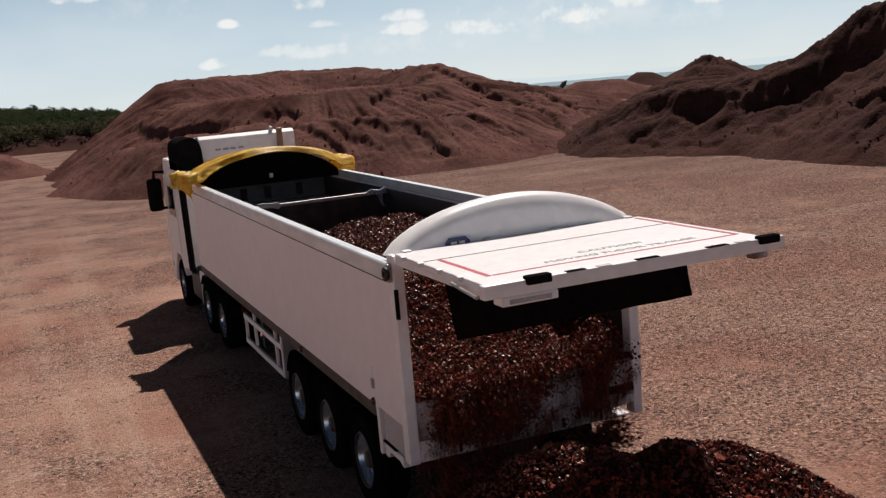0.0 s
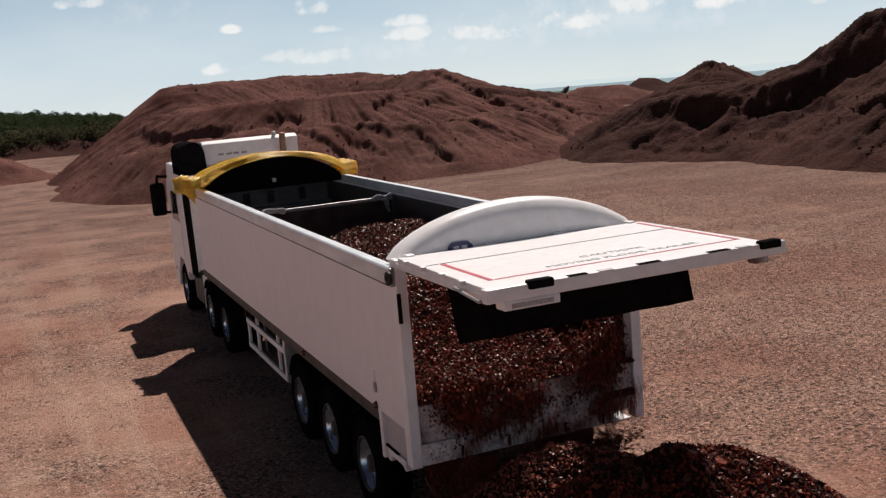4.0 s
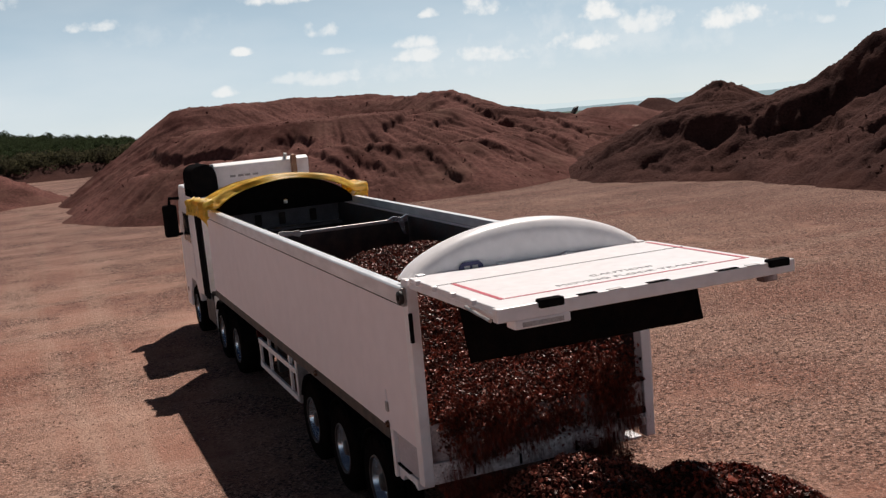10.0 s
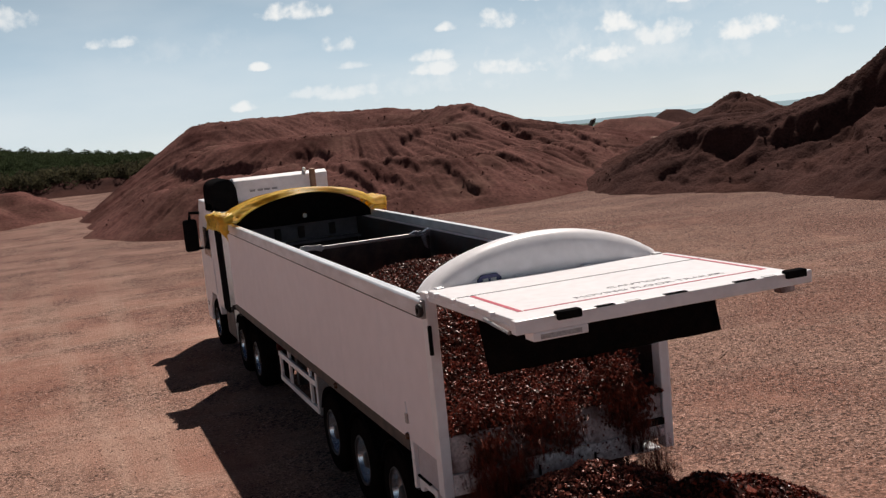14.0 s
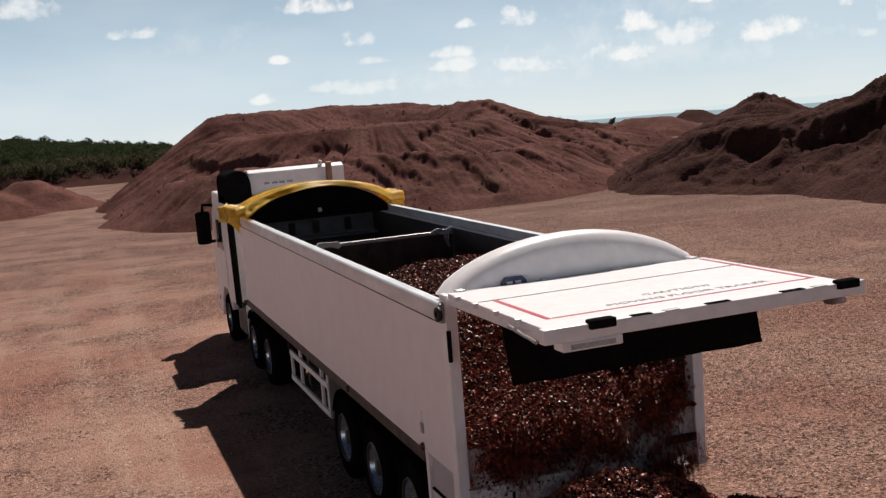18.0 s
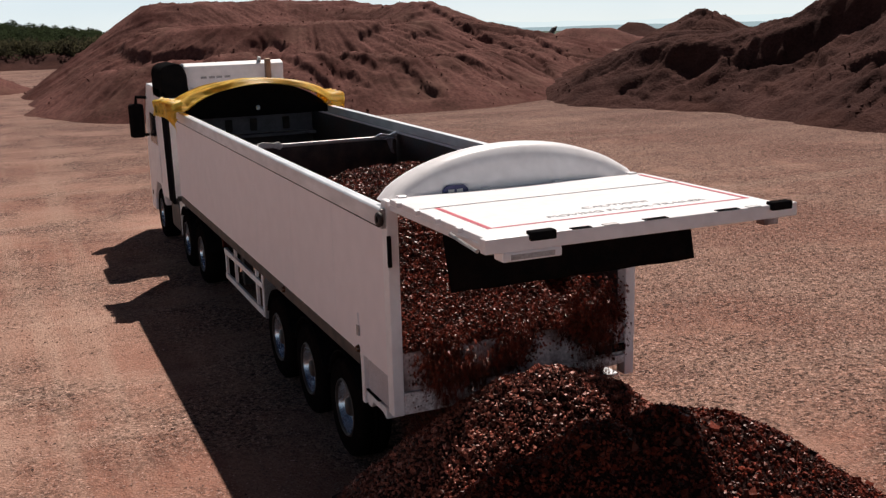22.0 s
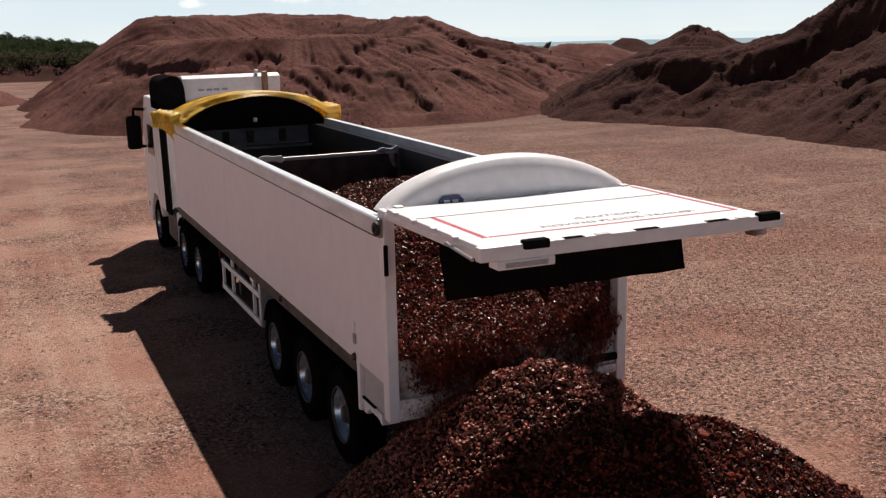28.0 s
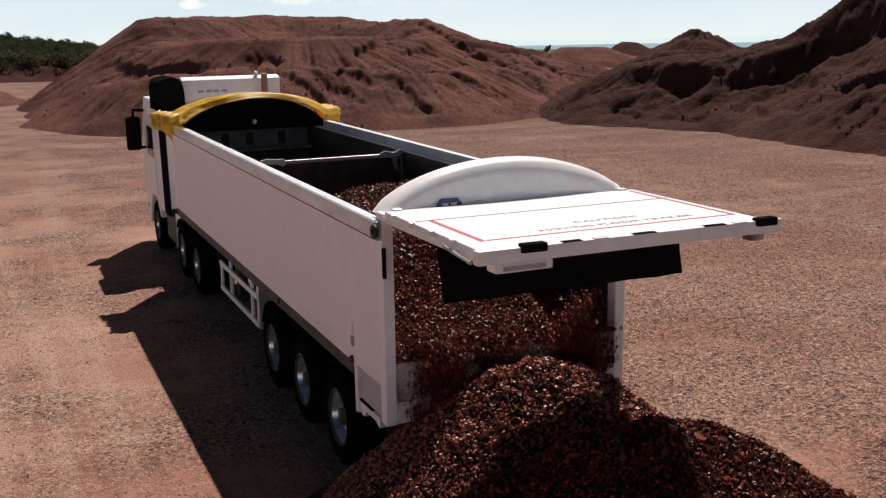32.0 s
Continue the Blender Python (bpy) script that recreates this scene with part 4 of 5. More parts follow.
stones("stuck_stones", np.stack([speck_x, np.full(240, -0.012), speck_z], 1), 0.003 + 0.012 * speck_rng.random(240) ** 3, STONE, 78, sill)
# plain white plate added to make a sunlit glint past the sill
part("hook_plate", box(1.0, 1.22, 0.28, 0.5, 0.87, 0.9, 0.01), WHITE, trailer, "white plate added past the sill end to catch the sun")
for y in AXLES:
    part("axle", turned([(0.07, -1.1), (0.07, 1.1)], 16, at=(0, y, 0.52)), CHASSIS, trailer)
part("front_wall", box(-W + 0.05, W - 0.05, LENGTH - 0.05, LENGTH, SIDE_LOW - 0.1, 2.75, 0.008), PANEL, trailer, "white front bulkhead")
part("front_ledge", box(-W + 0.07, W - 0.07, LENGTH - 0.3, LENGTH - 0.055, 2.3, 2.35, 0.01), LINING, trailer)
part("front_lining", box(-W + 0.075, W - 0.075, LENGTH - 0.07, LENGTH - 0.053, FLOOR, 2.3), INNER, trailer, "dark worn front lining")
part("front_lining", box(-W + 0.075, W - 0.075, LENGTH - 0.07, LENGTH - 0.053, 2.355, 2.73), LINING, trailer, "grey upper front lining")
# black sheet fills the dark opening below the cover's arch
part("front_gable", prism([(-1.22, 2.76), *[(-1.22 + 2.44 * i / 24, 2.86 + 0.46 * (1 - (-1 + i / 12) ** 2) ** 0.8) for i in range(25)], (1.22, 2.76)], "y", 9.66, 9.69), RUBBER, trailer, "black arched sheet filling the dark opening under the cover")
for x in (-0.35, 0.1, 0.7):
    part("bracket", box(x - 0.06, x + 0.06, LENGTH - 0.12, LENGTH - 0.052, 2.4, 2.62, 0.01), CHASSIS, trailer)

# white disc stands in for a bracket in bright light
part("work_lamp", turned([(0.0, 0.03), (0.035, 0.025), (0.04, 0.0), (0.035, -0.03), (0.0, -0.035)], 16, at=(-0.03, 9.62, 2.9)), CLOTH, trailer, "small white disc for a brightly lit spot under the cover")

# arched header over the tail


def arch(h, n=28, half=W - 0.02):
    return [(half * (-1 + 2 * i / n), h * (1 - (-1 + 2 * i / n) ** 2) ** 0.72) for i in range(n + 1)]


def header():
    bm = bmesh.new()
    rows = []
    for y, k, dz in ((0.0, 0.0, 0.0), (0.02, 0.35, 0.0), (0.05, 0.66, 0.0), (0.1, 0.9, 0.0), (0.17, 0.99, 0.0), (0.26, 1.0, 0.0), (0.3, 0.985, 0.0), (0.27, 0.96, 0.0), (0.18, 0.95, 0.0), (0.12, 0.86, 0), (0.07, 0.6, 0), (0.05, 0.3, 0), (0.04, 0.0, 0)):
        rows.append([bm.verts.new((x, y, 2.9 + z * k + dz)) for x, z in arch(0.41)])
    for p, q in zip(rows, rows[1:]):
        for i in range(len(p) - 1):
            bm.faces.new((p[i], p[i + 1], q[i + 1], q[i]))
    bmesh.ops.remove_doubles(bm, verts=bm.verts, dist=0.0005)
    bmesh.ops.recalc_face_normals(bm, faces=bm.faces)
    return bm


hood = part("rear_hood", header(), WHITE, trailer, "domed white header over the tail opening", True)
part("header_beam", box(-W + 0.1, W - 0.1, 0.02, 0.12, 2.84, 2.91, 0.01), WHITE, trailer)
badge = part("badge", prism([(-0.76, 2.91), (-0.52, 2.91), (-0.52, 2.97), (-0.56, 3.01), (-0.72, 3.01), (-0.76, 2.97)], "y", -0.012, 0.004, 0.003), BLUE, trailer, "small dark blue badge with pale bars")
for x in (-0.69, -0.61):
    part("badge_bar", box(x - 0.02, x + 0.035, -0.016, -0.011, 2.945, 2.975), CLOTH, badge)

# tailgate, hinged at the top and lifted level
GATE_UP = 0.6
gate = part("tailgate", box(-W + 0.02, W - 0.02, -1.87, -0.02, -0.05, 0.0, 0.008), WHITE, trailer, "white tailgate raised level, with a red stripe border")
gate.matrix_local = Matrix.Translation((0, 0, 2.95)) @ Matrix.Rotation(radians(-GATE_UP), 4, "X")
for x in (-W + 0.02, W - 0.1):
    part("edge_member", box(x, x + 0.08, -1.86, -0.02, -0.1, -0.05, 0.006), WHITE, gate)
part("end_member", box(-W - 0.02, W + 0.09, -1.95, -1.86, -0.1, 0.006, 0.01), WHITE, gate, "white box-section lower edge of the tailgate")
part("fold_line", box(-W + 0.05, W - 0.05, -0.622, -0.608, 0.0, 0.002), BLACK, gate)
for x0, x1, y0, y1, n in ((-W + 0.17, -W + 0.21, -1.6, -0.64, 0), (W - 0.12, W - 0.085, -1.6, -0.1, 0), (-W + 0.225, W - 0.125, -1.6, -1.578, 0)):
    part("red_stripe", box(x0, x1, y0, y1, 0.0005, 0.003), REDM, gate)
text_on("CAUTION!", 0.12, Matrix.Translation((0.16, -1.27, 0.001)) @ Matrix.Diagonal((1.05, 0.75, 1, 1)), gate, "letter", INK)
text_on("MOVING FLOOR TRAILER", 0.12, Matrix.Translation((0.16, -1.45, 0.001)) @ Matrix.Diagonal((1.02, 0.75, 1, 1)), gate, "letter", INK)
for x in (-1.14, -0.35, 0.35, 1.14):
    part("hinge", box(x - 0.04, x + 0.04, -0.05, 0.03, -0.02, 0.016, 0.008), WHITE, gate)
for x0, x1 in ((-0.96, -0.76), (1.1, 1.29)):
    part("rubber_buffer", box(x0, x1, -1.985, -1.9, -0.035, 0.03, 0.01), BLACK, gate, "black rubber bump block")
part("lock_housing", box(-1.16, -0.7, -1.95, -1.8, -0.17, -0.1, 0.012), WHITE, gate)
part("housing_slot", box(-1.1, -0.76, -1.954, -1.94, -0.155, -0.12), GREYM, gate)
part("lock_housing", box(1.06, 1.2, -1.94, -1.84, -0.15, -0.1, 0.012), DUSTY, gate)
for x, wide, m in ((-0.62, 0.16, BLACK), (-0.36, 0.12, GREYM), (-0.02, 0.2, BLACK), (0.62, 0.2, BLACK), (0.9, 0.12, GREYM)):
    part("catch", box(x, x + wide, -1.955, -1.9, 0.004, 0.011, 0.003), m, gate)
for y in (-1.5, -1.1, -0.7, -0.3):
    part("side_catch", box(-W - 0.02, -W + 0.03, y, y + 0.05, -0.03, 0.012, 0.006), WHITE, gate)
part("latch_rod", tube([(-W - 0.03, -1.85, -0.09), (-W - 0.03, -1.6, -0.07), (-W - 0.01, -1.35, -0.06)], 0.014), GREYM, gate)


def flap():
    bm = bmesh.new()
    n, m = 30, 8
    g = [[bm.verts.new((-1.16 + 2.29 * i / n + 0.05 * j / m, -0.9 - 0.05 * (j / m) ** 2 + 0.012 * math.sin(i * 0.9) * j / m, 2.9 - 0.56 * j / m)) for i in range(n + 1)] for j in range(m + 1)]
    h = [[bm.verts.new(v.co + Vector((0, 0.012, 0))) for v in row] for row in g]
    for a, flip in ((g, False), (h, True)):
        for j in range(m):
            for i in range(n):
                f = (a[j][i], a[j + 1][i], a[j + 1][i + 1], a[j][i + 1])
                bm.faces.new(f[::-1] if flip else f)
    for i in range(n):
        bm.faces.new((g[m][i], h[m][i], h[m][i + 1], g[m][i + 1]))
    for j in range(m):
        bm.faces.new((g[j][0], h[j][0], h[j + 1][0], g[j + 1][0]))
        bm.faces.new((g[j][n], g[j + 1][n], h[j + 1][n], h[j][n]))
    return bm


part("rubber_flap", flap(), RUBBER, trailer, "black rubber curtain hanging under the tailgate", True)

# rolled-up yellow sheet over the front of the body


def sheet_cover():
    """Gathered yellow cover bunched over bows at the front end."""
    bm = bmesh.new()
    n, m = 64, 46
    rows = []
    for j in range(m + 1):
        v = j / m
        y = 9.52 + 1.22 * v
        row = []
        for i in range(n + 1):
            u = -1 + 2 * i / n
            side = abs(u)
            ends = 1 + 0.5 * side**3
            crease = abs(math.sin(v * 11 + 0.35 * math.sin(u * 2.5) + 0.25 * noise.noise((u * 1.2, v * 3, 4.1)))) - 0.5
            fold = 0.07 * ends * crease + 0.03 * ends * (abs(math.sin(v * 23 + u * 1.2)) - 0.5)
            fold += 0.03 * ends * noise.noise((u * 2.2, v * 7, 1.3))
            fold *= min(1, 0.15 + v / 0.12)
            if side < 0.8:
                s = side / 0.8
                x, z = u / 0.8 * 1.26, 2.93 + 0.11 * s**3 + 0.43 * (1 - s * s) ** 0.8
                nx, nz = 0.0, 1.0
            else:
                s = (side - 0.8) / 0.2
                out, down = min(1, s / 0.55), max(0, (s - 0.45) / 0.55)
                x = math.copysign(1.26 + (0.24 + 0.12 * v) * math.sin(out * 1.57) - 0.05 * down + 0.02 * math.sin(v * 22) * out, u)
                z = 3.04 + 0.03 * math.sin(out * 3.1) - (0.3 - 0.16 * v if u < 0 else 0.22) * down**1.3
                nx, nz = math.copysign(1, u), 0.25
            lip = (0.08 + 0.12 * side**3) * max(0, 1 - v / 0.1)
            slack = lip + 0.25 * (v - 0.3) * (1 - (u * u)) * 0.4
            row.append(bm.verts.new((x + nx * fold, y + 0.05 * math.sin(u * 9 + v * 7), z + nz * fold - slack)))
        rows.append(row)
    for p, q in zip(rows, rows[1:]):
        for i in range(n):
            bm.faces.new((p[i], p[i + 1], q[i + 1], q[i]))
    bmesh.ops.solidify(bm, geom=list(bm.faces), thickness=0.012)
    return bm


cover = thing("load_cover", "bright yellow load sheet bunched up over the front of the trailer", "tarpaulin")
part("sheet", sheet_cover(), YELLOW, cover, "", True)
# extra dark layer, added to keep yellow bounce light off the front wall
part("lining", prism([(-1.2 + 2.4 * i / 24, 2.8 + 0.42 * (1 - (-1 + i / 12) ** 2) ** 0.8) for i in range(25)] + [(1.2 - 2.4 * i / 24, 2.78 + 0.42 * (1 - (-1 + i / 12) ** 2) ** 0.8) for i in range(25)], "y", 9.7, 10.64), RUBBER, cover, "added dark layer below the sheet to stop its yellow bounce")
part("bow", tube([(-1.2 + 2.4 * i / 24, 9.75, 2.84 + 0.42 * (1 - (-1 + i / 12) ** 2) ** 0.8) for i in range(25)], 0.02), BLACK, cover)
for k in range(7):
    # folds of the sheet that hang over the near rail
    x, y, low = -1.46 - 0.024 * k, 9.56 + 0.16 * k, 2.76 + 0.02 * k + 0.02 * (k % 2)
    part("hanging_fold", tube([(x + 0.14, y, 3.07), (x, y - 0.01, 3.0), (x - 0.012, y + 0.01, 2.8), (x + 0.03, y, low)], 0.045 - 0.01 * (k % 2), 8), YELLOW, cover, "", True)
for k in range(6):
    a, h = 0.16 + 0.05 * (k % 3), 0.03 * k
    part("loose_end", prism([(1.24, 2.86 + h), (1.36, 2.98 + 0.5 * h), (1.36 + a, 2.95 + h - 0.04 * (k % 2)), (1.33 + a, 2.86 + h), (1.3, 2.78)], "y", 9.62 + 0.14 * k, 9.68 + 0.14 * k + 0.03 * (k % 2), 0.01), CLOTH if k in (1, 4) else YELLOW, cover, "white hem" if k in (1, 4) else "")

# sliding bulkhead that pushes the load to the tail
BULK = (7.06, 5.82)
bulkhead = thing("sliding_bulkhead", "dark sheeted sliding bulkhead with a pale top bar inside the trailer", "bulkhead", (0, BULK[0], FLOOR))
part("panel", box(-1.17, 1.17, -0.02, 0.02, 0.005, 1.08, 0.006), CHASSIS, bulkhead, "dark rubber sheet")
part("top_bar", box(-1.17, 1.17, -0.03, 0.03, 1.075, 1.125, 0.008), GREYM, bulkhead, "pale steel top bar")
part("corner_bracket", prism([(-0.9, 1.15), (-0.82, 1.17), (-0.68, 1.15), (-0.58, 1.16), (-0.53, 1.1), (-0.58, 1.05), (-0.7, 1.09), (-0.86, 1.09)], "y", -0.06, -0.035, 0.004), CLOTH, bulkhead, "bright torn corner bracket")
part("corner_bracket", prism([(0.84, 1.13), (0.93, 1.17), (1.06, 1.14), (1.17, 1.19), (1.17, 1.06), (1.06, 1.08), (0.96, 1.07)], "y", -0.06, 0.0, 0.004), ALLOY, bulkhead, "bright torn corner bracket")
part("corner_tail", prism([(0.99, 1.09), (1.1, 1.1), (1.09, 0.97), (1.12, 0.86), (1.06, 0.9)], "y", -0.075, -0.062), ALLOY, bulkhead)

# ---- tractor unit ----
cab = thing("tractor_unit", "white high-roof lorry tractor unit coupled to the trailer", "lorry")
body = part("cab_body", prism([(12.35, 0.95), (12.3, 3.0), (12.55, 3.12), (14.3, 3.12), (14.72, 2.5), (14.85, 1.6), (14.85, 0.45), (14.35, 0.45), (14.3, 0.75), (13.95, 1.12), (13.35, 1.12), (12.98, 0.75), (12.95, 0.95)], "x", -1.24, 1.24, 0.03), WHITE, cab, "white cab shell")
part("door", box(-1.256, -1.236, 13.1, 14.2, 1.2, 2.5, 0.01), WHITE, body)
part("side_window", prism([(13.2, 1.95), (14.1, 1.95), (14.0, 2.55), (13.25, 2.55)], "x", -1.262, -1.25), GLASS, body)
part("rear_edge_trim", prism([(11.8, 0.98), (12.32, 0.98), (12.5, 3.0), (12.2, 3.06), (11.9, 2.9)], "x", -1.25, -1.2, 0.01), BLACK, cab, "black side air deflector")
part("rear_edge_trim", prism([(12.2, 0.98), (12.36, 0.98), (12.5, 3.0), (12.34, 3.06), (12.24, 2.9)], "x", 1.2, 1.25, 0.01), WHITE, cab)
fair = part("roof_fairing", prism([(12.5, 3.05), (12.45, 3.5), (12.6, 3.56), (13.3, 3.5), (14.2, 3.2), (14.3, 3.05)], "x", -0.75, 1.2, 0.02), WHITE, cab, "white roof fairing with faint lettering on its back")
for x in (-0.44, -0.28, -0.14, 0.02):
    part("letter_bar", box(x, x + 0.11, 12.455, 12.462, 3.26, 3.3), GREYM, fair)
part("corner_fairing", prism([(-1.24, 2.9), (-1.24, 3.38), (-1.21, 3.48), (-1.14, 3.54), (-1.02, 3.57), (-0.92, 3.58), (-0.83, 3.55), (-0.77, 3.48), (-0.73, 3.36), (-0.71, 2.9)], "y", 12.3, 13.4, 0.04), BLACK, cab, "black rounded roof corner fairing")
part("exhaust_stack", box(0.8, 0.91, 12.28, 12.4, 1.2, 3.6, 0.02), RUST, cab, "tan upright exhaust stack")
part("roof_beacon", turned([(0.0, 0.06), (0.05, 0.05), (0.06, 0.0)], 16, at=(0.72, 12.55, 3.58)), CLOTH, cab)
mir = part("mirror", box(-1.62, -1.32, 14.3, 14.48, 2.0, 2.7, 0.06), BLACK, cab, "black wing mirror")
part("mirror_arm", tube([(-1.24, 14.4, 2.82), (-1.45, 14.4, 2.84), (-1.46, 14.4, 2.7)], 0.035), BLACK, mir)
part("mirror_arm", tube([(-1.24, 14.4, 2.05), (-1.46, 14.4, 2.05)], 0.03), BLACK, mir)
part("bumper_lamp", box(-1.25, -1.22, 14.55, 14.65, 0.75, 0.85, 0.01), LAMP, cab)
for s in (-1, 1):
    wheel(cab, s * 1.22, 13.65, 0.51, 0.31)
    wheel(cab, s * 1.22, 10.75, 0.51, 0.55)
    wheel(cab, s * 1.22, 9.4, 0.51, 0.55)
    for y in (10.75, 9.4):
        pts = [(y + 0.6 * math.cos(radians(a)), 0.51 + 0.6 * math.sin(radians(a))) for a in range(15, 166, 15)]
        pts += [(y + 0.58 * math.cos(radians(a)), 0.51 + 0.58 * math.sin(radians(a))) for a in range(165, 14, -15)]
        part("mudguard", prism(pts, "x", *sorted((s * 1.23, s * 0.65))), BLACK, cab)
    part("frame_rail", box(*sorted((s * 0.38, s * 0.48)), 8.7, 14.3, 0.72, 0.98), CHASSIS, cab)
    part("fuel_tank", box(*sorted((s * 1.2, s * 0.6)), 11.45, 12.5, 0.45, 1.0, 0.06), CHASSIS, cab)
    part("rear_lamp", box(*sorted((s * 1.0, s * 0.7)), 8.66, 8.7, 0.75, 0.88, 0.01), LAMP, cab)
part("catwalk", box(-1.1, 1.1, 11.3, 12.3, 1.0, 1.04), CHASSIS, cab)
part("wing", box(-1.23, -1.15, 11.2, 11.25, 0.5, 1.12), CLOTH, cab)

# ---- stone ----


def load_height(x, y):
    """Face of the load at the tail: a slope of loose stone up to a hump across the body."""
    face = FLOOR + 0.02 + 0.6 * np.maximum(y + 0.02, 0) ** 0.9
    top = 2.46 - 0.2 * (x / 1.15) ** 2 + 0.06 * x
    worn = np.clip((x - 0.4) / 0.4, 0, 1) * np.clip(y / 0.3, 0, 1) * np.clip((1.7 - y) / 0.6, 0, 1)
    return np.maximum(np.minimum(face, top) - 0.5 * worn, FLOOR + 0.012) + (fbm(x * 2.2, y * 2.2 + 5, 4) - 0.5) * 0.14 * np.clip(y * 2 + 0.3, 0.2, 1)


def make_load():
    rng = np.random.default_rng(3)
    xs, ys = np.linspace(-1.17, 1.09, 50), np.linspace(-0.03, 2.6, 60)
    gx, gy = np.meshgrid(xs, ys)
    face = thing("stone_load", "sloping face of dark red crushed stone at the open tail", "gravel")
    sheet("bed", xs, ys, load_height(gx, gy), SHADED_FINES, face)
    n = 30000
    px, py = rng.uniform(-1.165, 1.085, n), rng.uniform(-0.03, 2.6, n)
    stones("loose_stone", np.stack([px, py, load_height(px, py) + rng.uniform(-0.008, 0.02, n)], 1), rng.uniform(0.006, 0.018, n), STONE, 5, face)
    # the part of the load that rides rearwards with the bulkhead
    body = thing("stone_load", "long bed of dark red crushed stone riding on the moving floor", "gravel", (0, BULK[0], 0))
    ys = np.linspace(-4.9, -0.05, 80)
    gx, gy = np.meshgrid(xs, ys)

    def bed(x, y):
        end = 2.1 + 0.75 * (y + 4.9)
        hump = 2.36 - 0.26 * (x / 1.15) ** 2 + 0.27 * x - 0.6 * np.maximum(0, y + 1.15)
        return np.minimum(end, hump) + (fbm(x * 2 + 9, y * 2, 4) - 0.5) * 0.12

    sheet("bed", xs, ys, bed(gx, gy), SHADED_FINES, body)
    n = 26000
    px, py = rng.uniform(-1.19, 1.19, n), rng.uniform(-4.8, -0.05, n)
    stones("loose_stone", np.stack([px, py, bed(px, py) + rng.uniform(-0.008, 0.02, n)], 1), rng.uniform(0.007, 0.02, n), STONE, 6, body)
    return face, body


def tipped(x, y, tips):
    wx, wy = x + (fbm(x * 1.1, y * 1.1, 3) - 0.5) * 0.3, y + (fbm(x * 1.1 + 7, y * 1.1, 3) - 0.5) * 0.3
    z = np.full(np.shape(x), -1.0)
    for cx, cy, top, flat, slope in tips:
        c = top - np.maximum(0, np.hypot(wx - cx, wy - cy) - flat) * slope
        z = np.maximum(z, c) + 0.05 * np.exp(-np.abs(z - c) / 0.1)
    return z - 0.05 + (fbm(x * 3, y * 3, 4) - 0.5) * 0.08


OLD_HEAP = [(-1.5, -1.7, 0.85, 0.15, 0.8), (-0.85, -1.65, 1.15, 0.15, 0.8), (-0.2, -1.65, 1.34, 0.15, 0.8), (0.5, -1.65, 1.36, 0.15, 0.78), (0.95, -1.65, 1.24, 0.15, 0.68), (0.2, -2.4, 0.9, 0.3, 0.75)]
FRESH_HEAP = [(-0.75, -0.45, 1.2, 0.1, 0.82), (-0.3, -0.4, 1.53, 0.12, 0.82), (0.1, -0.4, 1.57, 0.12, 0.84), (0.4, -0.4, 1.45, 0.1, 0.84), (0.72, -0.4, 1.25, 0.1, 0.95)]
RISE = [(0, -0.52), (6, -0.46), (9, -0.42), (14, -0.36), (17, -0.3), (20, -0.22), (24, -0.14), (28, -0.05), (32, 0.0)]


def make_pile(tips, label, x0, x1, y0, y1, n, seed, base, at=0.0, material=STONE):
    rng = np.random.default_rng(seed)
    xs, ys = np.arange(x0, x1, 0.05), np.arange(y0, y1, 0.05)
    gx, gy = np.meshgrid(xs, ys)
    z = tipped(gx, gy, tips)
    pile = thing("stone_heap", label, "gravel heap", (0, 0, at))
    sheet("bed", xs, ys, z, SHADED_FINES, pile, keep=z > base - 0.25)
    px, py = rng.uniform(x0, x1, n), rng.uniform(y0, y1, n)
    pz = tipped(px, py, tips)
    ok = pz > base
    px, py, pz = px[ok], py[ok], pz[ok]
    stones("loose_stone", np.stack([px, py, pz + rng.uniform(-0.008, 0.022, len(px))], 1), rng.uniform(0.008, 0.022, len(px)), material, seed + 1, pile)
    return pile


def big_stones(pile, tips, n, seed, x0, x1, y0, y1):
    """Larger single stones lying on a heap."""
    rng = np.random.default_rng(seed)
    shapes = []
    for k in range(7):
        ob = stones("stone", [(0, 0, 0)], [1.0], STONE, 300 + k)
        shapes.append(ob.data)
        bpy.data.objects.remove(ob)
    for k in range(n):
        x, y = rng.uniform(x0, x1), rng.uniform(y0, y1)
        z = float(tipped(np.array(x), np.array(y), tips))
        if z < 0.02:
            continue
        ob = new("stone", shapes[k % 7])
        ob.parent = pile
        r = rng.uniform(0.026, 0.046)
        ob.matrix_local = Matrix.LocRotScale((x, y, z + 0.3 * r), Euler(rng.uniform(0, 6, 3)), (r, r, r))


load_face, load_bed = make_load()
old_pile = make_pile(OLD_HEAP, "wide heap of dark red crushed stone behind the trailer", -2.6, 3.4, -5.6, 0.9, 84000, 11, -0.02)
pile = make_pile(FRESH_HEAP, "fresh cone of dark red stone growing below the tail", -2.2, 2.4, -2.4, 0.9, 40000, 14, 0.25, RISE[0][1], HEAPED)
big_stones(old_pile, OLD_HEAP, 280, 31, -1.8, 2.8, -2.8, -0.3)


